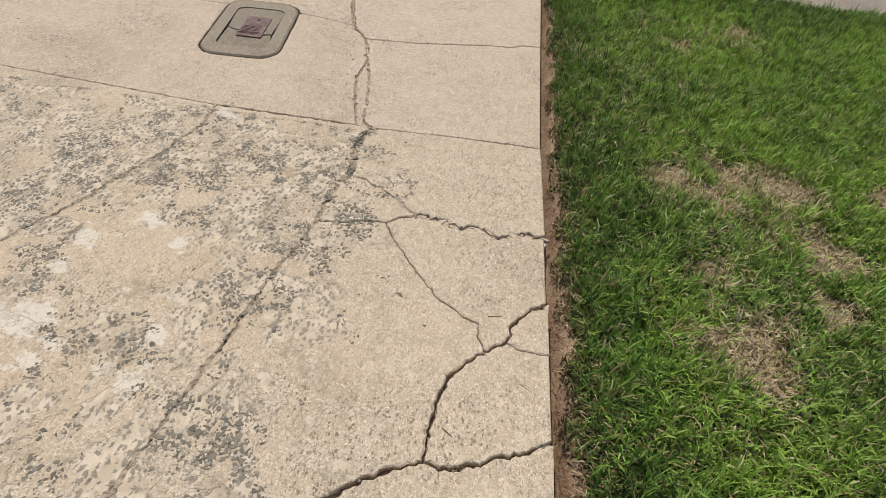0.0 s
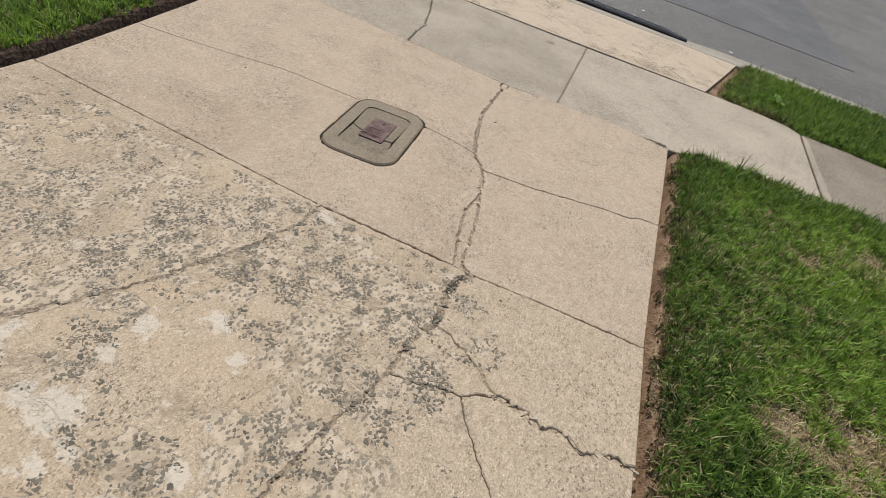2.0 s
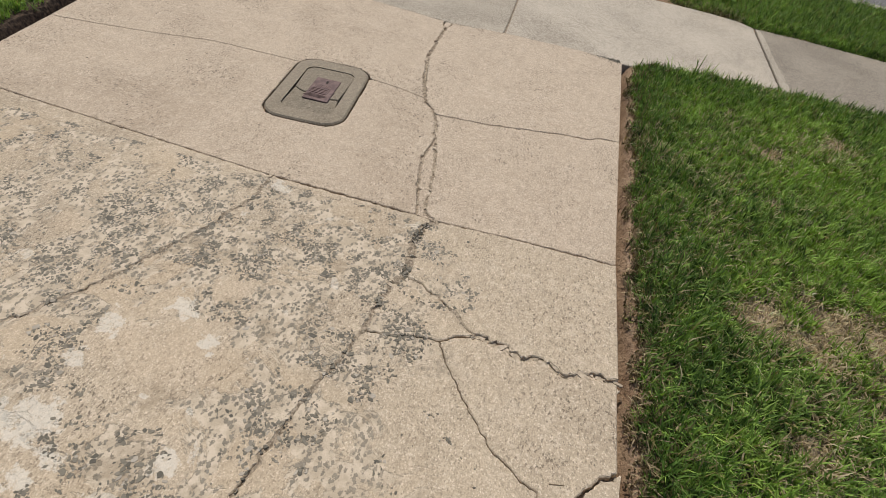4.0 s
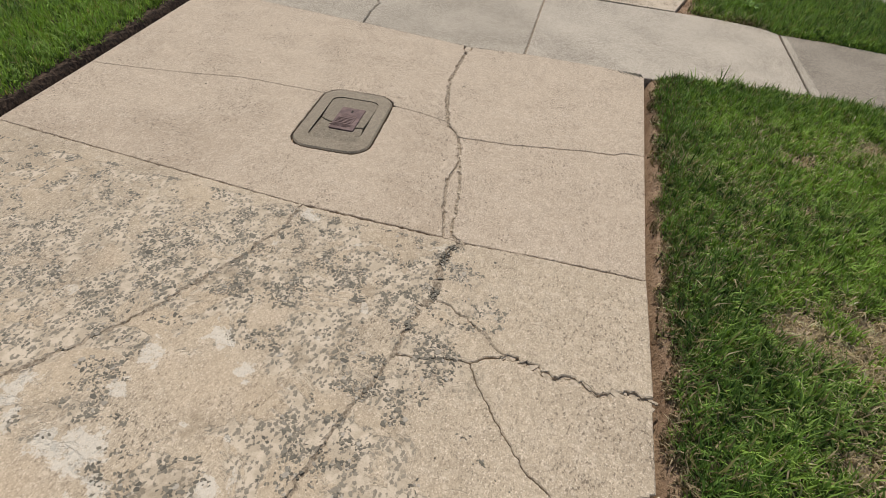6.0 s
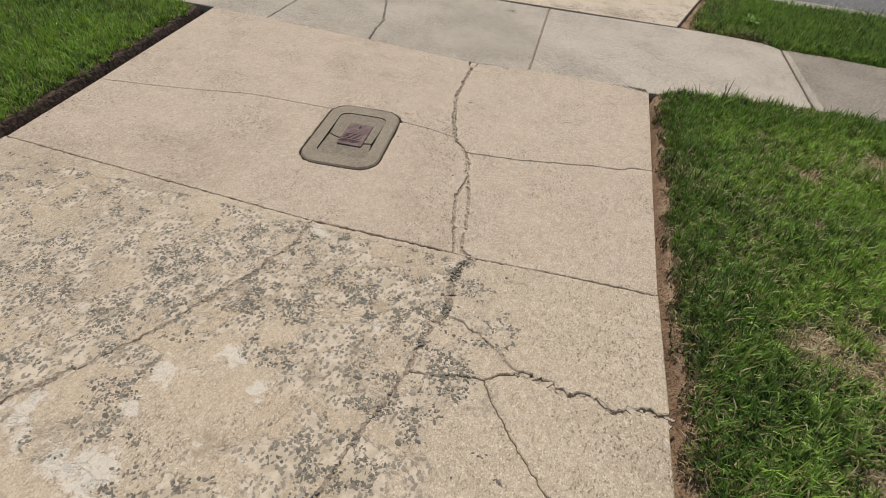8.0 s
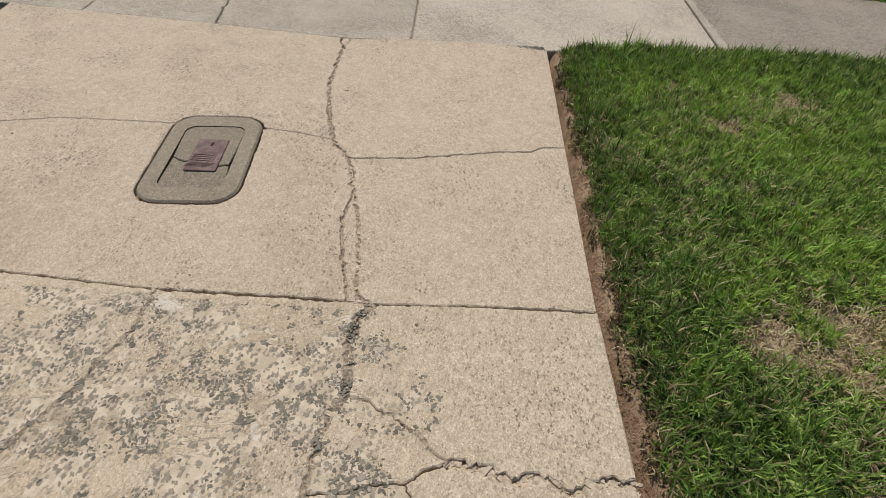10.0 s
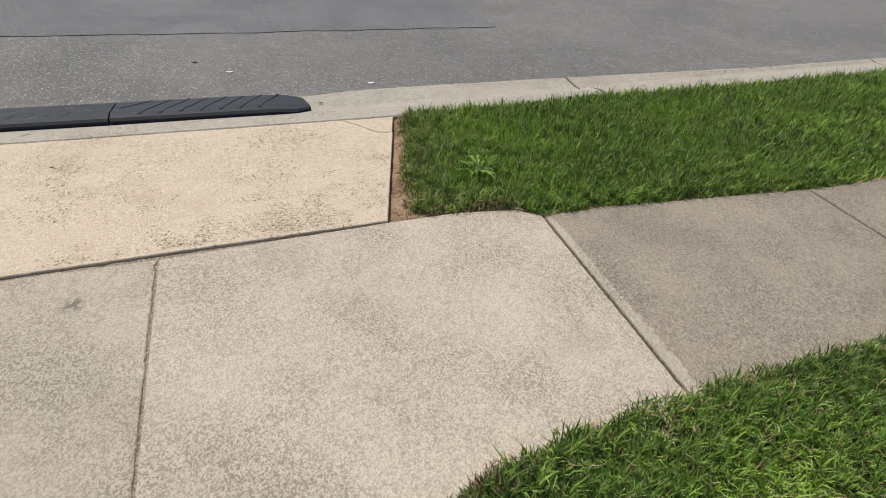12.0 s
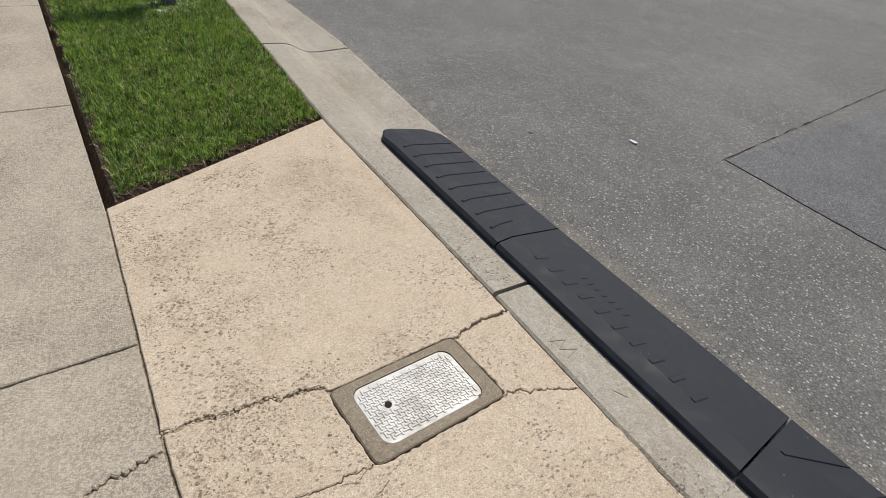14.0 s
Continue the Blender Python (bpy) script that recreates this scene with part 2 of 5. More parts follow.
collar_mat = concrete("mortar collar", (0.305, 0.250, 0.178), (0.215, 0.172, 0.118), (0.37, 0.308, 0.225), 0.4, 0.6)
lid_mat = concrete("old lid concrete", (0.275, 0.226, 0.160), (0.19, 0.154, 0.106), (0.35, 0.29, 0.212), 0.7, 0.7)

SMEAR = (-3.81, 3.355)   # a dried pale splash on the road
k = Mat("asphalt", 0.9)
grit = k.cells(105.0)
big = k.noise(0.5, 5, 0.62, warp=0.6)
asphalt_color = k.mix(k.step(big, 0.36, 0.68), (0.158, 0.150, 0.136), (0.216, 0.205, 0.186))
asphalt_color = k.mix(k.math("MULTIPLY", k.step(grit.outputs["Color"], 0.70, 0.76), 0.36), asphalt_color, (0.37, 0.36, 0.335))
asphalt_color = k.mix(k.math("MULTIPLY", k.step(grit.outputs["Distance"], 0.38, 0.62), 0.50), asphalt_color, (0.058, 0.056, 0.052))
asphalt_color = k.mix(k.math("MULTIPLY", k.step(k.noise(5.0, 6, 0.7), 0.44, 0.66), 0.12), asphalt_color, (0.30, 0.29, 0.27))
asphalt_color = k.mix(k.math("MULTIPLY", k.step(k.noise(22.0, 4, 0.7), 0.54, 0.68), 0.22), asphalt_color, (0.085, 0.083, 0.078))
speck = k.cells(58.0)
asphalt_color = k.mix(k.math("MULTIPLY", k.math("MULTIPLY", k.step(speck.outputs["Color"], 0.62, 0.64), k.step(speck.outputs["Distance"], 0.36, 0.22)), 0.85), asphalt_color, (0.50, 0.48, 0.45))
verge_off = k.math("ADD", k.axis(1), k.math("MULTIPLY", k.axis(0), 0.06))
sand = k.math("MULTIPLY", k.step(verge_off, 3.13, 2.98), k.step(k.noise(5.0, 5, 0.65), 0.38, 0.60))
asphalt_color = k.mix(k.math("MULTIPLY", sand, 0.22), asphalt_color, (0.36, 0.30, 0.205))
from_smear = k.math("MULTIPLY", k.near(SMEAR[0], SMEAR[1], 0.02, 0.09), k.step(k.noise(18, 4), 0.40, 0.60))
asphalt_color = k.mix(k.math("MULTIPLY", from_smear, 0.7), asphalt_color, (0.55, 0.53, 0.49))
asphalt = k.done(asphalt_color, k.bump(k.math("SUBTRACT", k.noise(300, 2), grit.outputs["Distance"]), 0.7, 0.005))

k = Mat("patched asphalt", 0.88)
grit = k.cells(120.0)
patch_color = k.mix(k.step(k.noise(0.9, 5, 0.65, warp=0.5), 0.36, 0.66), (0.150, 0.148, 0.144), (0.225, 0.222, 0.215))
patch_color = k.mix(k.math("MULTIPLY", k.step(grit.outputs["Color"], 0.60, 0.72), 0.5), patch_color, (0.36, 0.36, 0.355))
patch_color = k.mix(k.math("MULTIPLY", k.step(grit.outputs["Distance"], 0.35, 0.6), 0.7), patch_color, (0.055, 0.055, 0.057))
patch_speck = k.cells(65.0)
patch_color = k.mix(k.math("MULTIPLY", k.math("MULTIPLY", k.step(patch_speck.outputs["Color"], 0.66, 0.68), k.step(patch_speck.outputs["Distance"], 0.28, 0.16)), 0.8), patch_color, (0.50, 0.50, 0.49))
patch_asphalt = k.done(patch_color, k.bump(k.math("SUBTRACT", k.noise(300, 2), grit.outputs["Distance"]), 0.7, 0.005))

k = Mat("earth", 0.95)
crumb = k.noise(70, 4, 0.65)
earth_color = k.mix(k.step(k.noise(6, 4, 0.6), 0.36, 0.64), (0.215, 0.132, 0.076), (0.35, 0.238, 0.148))
earth_color = k.mix(k.math("MULTIPLY", k.step(crumb, 0.5, 0.72), 0.6), earth_color, (0.36, 0.27, 0.185))
earth_color = k.mix(k.math("MULTIPLY", k.step(crumb, 0.46, 0.30), 0.7), earth_color, (0.075, 0.048, 0.030))
earth = k.done(earth_color, k.bump(crumb, 0.9, 0.012))

# trench soil: dark brown, with the trench's shade put into the colour
k = Mat("dark shaded earth", 0.95)
crumb = k.noise(60, 4, 0.65)
shaded_earth = k.done(k.mix(k.step(crumb, 0.36, 0.68), (0.035, 0.022, 0.014), (0.130, 0.083, 0.052)), k.bump(crumb, 1.0, 0.012))

k = Mat("thatch", 0.95)
mat_noise = k.noise(90, 4, 0.65)
thatch = k.done(k.mix(k.step(mat_noise, 0.36, 0.66), (0.030, 0.030, 0.014), (0.105, 0.090, 0.045)), k.bump(mat_noise, 1.0, 0.01))
k = Mat("short turf", 0.95)
turf_noise = k.noise(60, 5, 0.7)
turf = k.done(k.mix(k.step(k.noise(2.2, 5, 0.65), 0.40, 0.62), k.mix(k.step(turf_noise, 0.36, 0.66), (0.030, 0.045, 0.014), (0.115, 0.155, 0.045)), k.mix(k.step(turf_noise, 0.36, 0.66), (0.050, 0.060, 0.020), (0.175, 0.195, 0.065))), k.bump(turf_noise, 1.0, 0.02))
k = Mat("dry thatch", 0.95)
mat_noise = k.noise(110, 4, 0.7)
dry_thatch = k.done(k.mix(k.step(mat_noise, 0.36, 0.66), (0.20, 0.145, 0.085), (0.50, 0.39, 0.26)), k.bump(mat_noise, 1.0, 0.008))


def grass_mat(name, low, high, tip, dry=0.0):
    k = Mat(name, 0.58)
    rnd = k.node("ShaderNodeNewGeometry").outputs["Random Per Island"]
    color = k.mix(rnd, low, high)
    color = k.mix(k.math("MULTIPLY", k.step(k.noise(1.6, 4, 0.6), 0.40, 0.62), 0.6), color, tip)
    # tufts vary by noise; dark ones deepen shadow between blades by colour
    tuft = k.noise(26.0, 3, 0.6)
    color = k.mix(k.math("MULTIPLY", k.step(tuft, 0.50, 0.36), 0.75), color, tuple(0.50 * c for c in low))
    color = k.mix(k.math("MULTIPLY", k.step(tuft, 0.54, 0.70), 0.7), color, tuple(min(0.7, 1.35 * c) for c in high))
    if dry:
        color = k.mix(k.math("MULTIPLY", k.step(k.math("FRACT", k.math("MULTIPLY", rnd, 37.7)), 1 - dry, 1 - dry + 0.01), 0.8), color, (0.34, 0.265, 0.12))
    k.done(color, None)
    k.b.inputs["Specular IOR Level"].default_value = 0.2
    out = k.t.nodes["Material Output"]
    thin = k.node("ShaderNodeBsdfTranslucent")
    k.put(thin.inputs["Color"], k.mix(1.0, color, (1.0, 1.05, 0.6), "MULTIPLY"))
    both = k.node("ShaderNodeMixShader")
    both.inputs[0].default_value = 0.30
    k.t.links.new(k.b.outputs[0], both.inputs[1])
    k.t.links.new(thin.outputs[0], both.inputs[2])
    k.t.links.new(both.outputs[0], out.inputs["Surface"])
    return k.m


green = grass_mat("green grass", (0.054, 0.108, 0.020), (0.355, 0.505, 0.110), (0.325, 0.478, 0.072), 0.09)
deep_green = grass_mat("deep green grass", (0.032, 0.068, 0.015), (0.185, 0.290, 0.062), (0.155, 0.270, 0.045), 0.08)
straw = grass_mat("dry grass", (0.30, 0.225, 0.120), (0.64, 0.51, 0.32), (0.50, 0.39, 0.235))
stem_mat = grass_mat("brown stems", (0.070, 0.052, 0.028), (0.33, 0.245, 0.135), (0.16, 0.125, 0.06))
weed_mat = grass_mat("weed leaf", (0.13, 0.23, 0.040), (0.24, 0.37, 0.07), (0.20, 0.32, 0.05))

k = Mat("grey stones", 0.8)
rnd = k.node("ShaderNodeNewGeometry").outputs["Random Per Island"]
stone_mat = k.done(k.mix(k.math("MULTIPLY", k.noise(120, 3), 0.5), k.mix(k.step(rnd, 0.78, 1.0), k.mix(k.step(rnd, 0.0, 0.6), (0.092, 0.082, 0.062), (0.205, 0.178, 0.132)), (0.50, 0.43, 0.34)), (0.18, 0.155, 0.115)), k.bump(k.noise(250, 2), 0.4, 0.002))

k = Mat("broken concrete", 0.9)
rnd = k.node("ShaderNodeNewGeometry").outputs["Random Per Island"]
rubble_mat = k.done(k.mix(k.step(k.noise(90, 3), 0.4, 0.65), k.mix(rnd, (0.42, 0.335, 0.235), (0.62, 0.51, 0.38)), (0.33, 0.265, 0.185)), k.bump(k.noise(200, 3), 0.6, 0.003))

k = Mat("black rubber", 0.62)
scuff = k.noise(7, 5, 0.65)
dust = k.cells(60)
rubber_color = k.mix(k.step(scuff, 0.42, 0.72), (0.012, 0.0135, 0.018), (0.030, 0.032, 0.040))
rubber_color = k.mix(k.math("MULTIPLY", k.math("MULTIPLY", k.step(dust.outputs["Color"], 0.86, 0.9), k.step(dust.outputs["Distance"], 0.2, 0.1)), 0.5), rubber_color, (0.25, 0.24, 0.22))
rubber = k.done(rubber_color, k.bump(k.noise(240, 2), 0.25, 0.002), k.step(scuff, 0.3, 0.7, 0.55, 0.8))

k = Mat("pale grey metal", 0.5)
k.b.inputs["Metallic"].default_value = 0.15
metal_pale = k.done(k.mix(k.step(k.noise(14, 5, 0.65), 0.40, 0.66), (0.57, 0.55, 0.51), (0.46, 0.435, 0.39)), k.bump(k.noise(150, 3), 0.3, 0.002), k.step(k.noise(30, 3), 0.3, 0.7, 0.4, 0.65))
k = Mat("rusty iron", 0.65)
k.b.inputs["Metallic"].default_value = 0.3
iron = k.done(k.mix(k.step(k.noise(30, 5, 0.65), 0.38, 0.66), (0.095, 0.058, 0.052), (0.165, 0.108, 0.096)), k.bump(k.noise(200, 3), 0.4, 0.002))
k = Mat("manhole iron", 0.6)
k.b.inputs["Metallic"].default_value = 0.3
manhole_mat = k.done(k.mix(k.step(k.noise(9, 5, 0.65), 0.40, 0.62), (0.16, 0.115, 0.085), (0.235, 0.195, 0.165)), k.bump(k.noise(120, 3), 0.4, 0.003))
# near-black colour paints in the shade of holes, grooves and gaps
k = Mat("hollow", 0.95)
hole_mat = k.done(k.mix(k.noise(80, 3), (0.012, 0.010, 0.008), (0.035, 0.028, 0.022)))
k = Mat("grey post", 0.7)
post_mat = k.done(k.mix(k.noise(25, 4), (0.075, 0.075, 0.075), (0.13, 0.125, 0.12)), k.bump(k.noise(60, 3), 0.3, 0.004))
k = Mat("white scrap", 0.8)
scrap_mat = k.done(k.mix(k.noise(60, 3), (0.62, 0.61, 0.58), (0.80, 0.79, 0.76)))
k = Mat("dead twig", 0.85)
twig_mat = k.done(k.mix(k.noise(90, 3), (0.12, 0.085, 0.05), (0.25, 0.185, 0.115)))
k = Mat("moss", 0.95)
moss_mat = k.done(k.mix(k.noise(60, 4), (0.16, 0.15, 0.11), (0.27, 0.255, 0.195)), k.bump(k.noise(120, 3), 0.8, 0.006))


# ---- building helpers ----
def part(name, bm, material, parent=None, label="", kind="", smooth=False):
    me = bpy.data.meshes.new(name)
    bm.to_mesh(me)
    bm.free()
    me.materials.append(material)
    if smooth:
        me.polygons.foreach_set("use_smooth", [True] * len(me.polygons))
    ob = new(name, me)
    ob.parent = parent
    return tagged(ob, label=label, kind=kind)


def quick(name, verts, faces, material, parent=None):
    me = bpy.data.meshes.new(name)
    me.from_pydata(verts, [], faces)
    me.materials.append(material)
    me.update()
    ob = new(name, me)
    ob.parent = parent
    return ob


def empty(name, label, category="", kind="", at=(0, 0, 0), group=""):
    ob = new(name)
    ob.location = at
    ob.empty_display_size = 0.05
    return tagged(ob, label, category, group, kind)


def lerp_rows(rows, x):
    """A value read off rows of (x, value)."""
    return float(np.interp(x, [r[0] for r in rows], [r[1] for r in rows]))


def jag(points, amp=0.006, step=0.007, seed=0):
    """A line through the points, broken up as concrete breaks."""
    out = []
    run = 0.0
    for (ax, ay), (bx, by) in zip(points, points[1:]):
        d = math.hypot(bx - ax, by - ay)
        n = max(1, int(d / step))
        for i in range(n):
            f = i / n
            s = run + d * f
            off = 0.0
            if out:
                off = amp * (noise.noise((s * 28, seed * 7.3, 0)) + 0.9 * noise.noise((s * 71, seed * 3.1, 5)) + 0.75 * noise.noise((s * 170, seed, 9)))
            out.append((ax + (bx - ax) * f - (by - ay) / d * off, ay + (by - ay) * f + (bx - ax) / d * off))
        run += d
    out.append(tuple(points[-1]))
    return out


EDGES = {}


def edge(name, points, width=0.004, amp=0.006, step=0.007):
    EDGES[name] = (jag(points, amp, step, len(EDGES) + 1), width)


def outline(*names):
    """The border of a piece from edges, end to end; a name with a minus in front runs backwards; a pair is a plain corner."""
    pts, wid = [], []
    for n in names:
        if isinstance(n, tuple):
            line, w = [n], 0.0
        elif n.startswith("-"):
            line, w = EDGES[n[1:]][0][::-1], EDGES[n[1:]][1]
        else:
            line, w = EDGES[n]
        for p in line:
            if pts and math.hypot(p[0] - pts[-1][0], p[1] - pts[-1][1]) < 1e-4:
                wid[-1] = max(wid[-1], w)
                continue
            pts.append(p)
            wid.append(w)
    if math.hypot(pts[0][0] - pts[-1][0], pts[0][1] - pts[-1][1]) < 1e-4:
        pts.pop()
        wid[0] = max(wid[0], wid.pop())
    return pts, wid


def inward(pts, amounts, reach=0.0):
    """The outline moved inwards; reach: how far along it the direction is averaged."""
    n = len(pts)
    area = sum(pts[i - 1][0] * pts[i][1] - pts[i][0] * pts[i - 1][1] for i in range(n))
    side = 1 if area > 0 else -1
    out = []
    for i in range(n):
        lo, hi = i - 1, i + 1
        while reach and hi - lo < n // 2 and math.dist(pts[lo % n], pts[i]) < reach and math.dist(pts[hi % n], pts[i]) < reach:
            lo, hi = lo - 1, hi + 1
        p, a, b = Vector(pts[i]), Vector(pts[lo % n]), Vector(pts[hi % n])
        along = (p - a).normalized() * (amounts[i - 1] + 1e-5) + (b - p).normalized() * (amounts[(i + 1) % n] + 1e-5)
        along.normalize()
        out.append((p.x - along.y * amounts[i] * side, p.y + along.x * amounts[i] * side))
    return out


def slab_piece(name, border, material, parent, top=0.0, deep=0.10, chip=0.004, label="", tilt=(0.0, 0.0), seed=0.0, ragged=1.0):
    """One broken or whole piece of paving: a flat top, a worn rim and upright sides."""
    pts, wid = border
    wob = [0.30 + 1.6 * abs(noise.noise((p[0] * 33 + seed, p[1] * 33, 2))) + 0.7 * abs(noise.noise((p[0] * 9, p[1] * 9, seed))) for p in pts]
    wob = [1 + ragged * (v - 1) for v in wob]
    rim = inward(pts, [min(0.013, w / 2 * b) for w, b in zip(wid, wob)], 0.018)
    inner = inward(rim, [chip * (0.5 + 1.5 * abs(noise.noise((p[0] * 60, p[1] * 60, 8 + seed)))) for p in pts], 0.012)
    cx, cy = sum(p[0] for p in pts) / len(pts), sum(p[1] for p in pts) / len(pts)

    def z(p):
        return top + (p[0] - cx) * tilt[0] + (p[1] - cy) * tilt[1]

    bm = bmesh.new()
    n = len(inner)
    flat = geometry.delaunay_2d_cdt([Vector(p) for p in inner], [(i, (i + 1) % n) for i in range(n)], [], 1, 1e-5)
    a = [bm.verts.new((*p, z(p))) for p in flat[0]]
    for f in flat[2]:
        bm.faces.new([a[i] for i in f])
    e = [bm.verts.new((*p, z(p))) for p in inner]
    b = [bm.verts.new((*p, z(p) - chip * 0.7)) for p in rim]
    c = [bm.verts.new((*p, z(p) - deep)) for p in rim]
    for i in range(n):
        j = (i + 1) % n
        bm.faces.new((b[i], b[j], e[j], e[i]))
        bm.faces.new((c[i], c[j], b[j], b[i]))
    bmesh.ops.remove_doubles(bm, verts=bm.verts, dist=2e-5)
    bmesh.ops.recalc_face_normals(bm, faces=bm.faces)
    if max(bm.faces, key=lambda f: f.calc_area()).normal.z < 0:
        bmesh.ops.reverse_faces(bm, faces=bm.faces)
    return part(name, bm, material, parent, label)


def box(bm, x0, x1, y0, y1, z0, z1, bevel=0.0):
    r = bmesh.ops.create_cube(bm, size=1, matrix=Matrix.Translation(((x0 + x1) / 2, (y0 + y1) / 2, (z0 + z1) / 2)) @ Matrix.Diagonal((x1 - x0, y1 - y0, z1 - z0, 1)))
    if bevel:
        edges = list({e for v in r["verts"] for e in v.link_edges})
        bmesh.ops.bevel(bm, geom=edges, offset=bevel, segments=2, affect="EDGES", profile=0.5)
    return r["verts"]


def ring_points(cx, cy, w, l, r, turn=0.0, n=6):
    """A rectangle with round corners."""
    out = []
    for sx, sy, a0 in ((1, 1, 0), (-1, 1, 90), (-1, -1, 180), (1, -1, 270)):
        for i in range(n + 1):
            a = radians(a0 + 90 * i / n)
            x, y = sx * (w / 2 - r) + r * math.cos(a), sy * (l / 2 - r) + r * math.sin(a)
            t = radians(turn)
            out.append((cx + x * math.cos(t) - y * math.sin(t), cy + x * math.sin(t) + y * math.cos(t)))
    return out


def plate(points, z0, z1, rim=0.003):
    """A flat plate over an outline, with a worn top edge."""
    bm = bmesh.new()
    inner = inward(points, [rim] * len(points))
    a = [bm.verts.new((*p, z1)) for p in inner]
    b = [bm.verts.new((*p, z1 - rim * 0.8)) for p in points]
    c = [bm.verts.new((*p, z0)) for p in points]
    bm.faces.new(a)
    for i in range(len(a)):
        j = (i + 1) % len(a)
        bm.faces.new((b[i], b[j], a[j], a[i]))
        bm.faces.new((c[i], c[j], b[j], b[i]))
    bmesh.ops.recalc_face_normals(bm, faces=bm.faces)
    return bm


def collar(outer, inner, z0, z1, rim=0.004):
    """A flat ring between two outlines of equally many points."""
    bm = bmesh.new()
    rows = [[bm.verts.new((*p, z)) for p in line] for line, z in (
        (outer, z0), (outer, z1 - rim), (inward(outer, [rim] * len(outer)), z1),
        (inward(inner, [-rim] * len(inner)), z1), (inner, z1 - rim), (inner, z0))]
    n = len(outer)
    for p, q in zip(rows, rows[1:]):
        for i in range(n):
            j = (i + 1) % n
            bm.faces.new((p[i], p[j], q[j], q[i]))
    bmesh.ops.recalc_face_normals(bm, faces=bm.faces)
    return bm


def pebbles(spots, rng):
    """Vertices and faces of flat, angular stones at rows of x, y, z, size, height."""
    verts, faces = [], []
    for x, y, z, s, h in spots:
        n = rng.choice((5, 6, 6, 7))
        turn, squash = rng.uniform(0, 6.28), rng.uniform(0.38, 0.85)
        base = len(verts)
        ring = []
        for i in range(n):
            a = 6.2832 * i / n + rng.uniform(-0.42, 0.42)
            r = s * rng.uniform(0.65, 1.25)
            u, v = r * math.cos(a), r * squash * math.sin(a)
            ring.append((u * math.cos(turn) - v * math.sin(turn), u * math.sin(turn) + v * math.cos(turn)))
        verts += [(x + u, y + v, z - 0.004) for u, v in ring]
        verts += [(x + u * 0.86, y + v * 0.86, z + h * rng.uniform(0.55, 1.0)) for u, v in ring]
        faces.append(tuple(range(base + n, base + 2 * n)))
        for i in range(n):
            j = (i + 1) % n
            faces.append((base + i, base + j, base + n + j, base + n + i))
    return verts, faces


# ---- plan ----
LEFT_EDGE = ((-9.0, -2.44), (-1.605, -2.488), (-0.88, -2.562), (0.12, -2.68))          # y, x of the drive's far side
RIGHT_EDGE = ((-9.0, 0.05), (-2.75, 0.034), (-2.1, 0.018), (-1.645, 0.002), (0.0, 0.0))
WALK_NEAR = ((-40, 0.16), (-2.68, 0.12), (-1.62, 0.045), (-0.96, -0.02), (-0.655, 0.018), (-0.2, 0.035), (0.0, 0.0), (0.3, 0.035), (3, 0.06), (40, 0.06))
WALK_FAR = ((-40, 1.40), (-6.7, 1.355), (-3.14, 1.305), (-1.9, 1.245), (-0.68, 1.238), (0.216, 1.275), (0.55, 1.278), (0.80, 1.235), (0.895, 1.16), (1.2, 1.165), (2.35, 1.06), (4, 1.03), (40, 1.03))
KERB_BACK = ((-40, 3.0), (-6.2, 2.72), (-4.8, 2.60), (-3.67, 2.50), (-2.0, 2.445), (-1.2, 2.405), (0.5, 2.36), (3, 2.40), (40, 2.45))
KERB_ROAD = ((-40, 3.60), (-6.5, 3.36), (-5.2, 3.34), (-3.7, 3.19), (-2.2, 3.065), (-0.75, 2.99), (0.1, 2.99), (0.4, 3.03), (1.0, 3.03), (3.8, 2.92), (40, 2.9))
ROAD_Z = -0.085


def left_x(y):
    return lerp_rows(LEFT_EDGE, y)


def right_x(y):
    return lerp_rows(RIGHT_EDGE, y)


def apron_right(y):
    return 0.216 + (y - 1.275) * 0.262


def apron_left(y):
    return -3.14 - (y - 1.305) * 0.437


def grass_depth_all(x, y):
    """How far places lie inside a lawn (metres from its border), below zero outside."""
    x, y = np.asarray(x, float), np.asarray(y, float)

    def read(rows, v):
        return np.interp(v, [r[0] for r in rows], [r[1] for r in rows])

    near, far, back = read(WALK_NEAR, x), read(WALK_FAR, x), read(KERB_BACK, x)
    lawn_r = np.minimum(x - read(RIGHT_EDGE, y) - 0.052, near - y + 0.045 + 0.085 * np.clip((x - 0.25) / 0.5, 0, 1) - 0.085 * np.clip(1 - x / 0.15, 0, 1))
    lawn_l = np.minimum(read(LEFT_EDGE, y) - 0.105 - x, near - y - 0.02)
    verge_r = np.minimum(np.minimum(x - apron_right(y) - 0.055 - 0.03 * (y < 1.6), y - far - 0.010 + 0.020 * np.clip((x - 0.5) / 0.3, 0, 1)), back - y + 0.02)
    verge_l = np.minimum(np.minimum(apron_left(y) - 0.06 - x, y - far - 0.045), back - y)
    low = y < (near + far) / 2
    return np.where(x > -1.5, np.where(low, lawn_r, verge_r), np.where(low, lawn_l, verge_l))


def grass_depth(x, y):
    return float(grass_depth_all(x, y))


def WALK_NEAR_AT(x):
    return lerp_rows(WALK_NEAR, x)


def WALK_FAR_AT(x):
    return lerp_rows(WALK_FAR, x)


def KERB_BACK_AT(x):
    return lerp_rows(KERB_BACK, x)


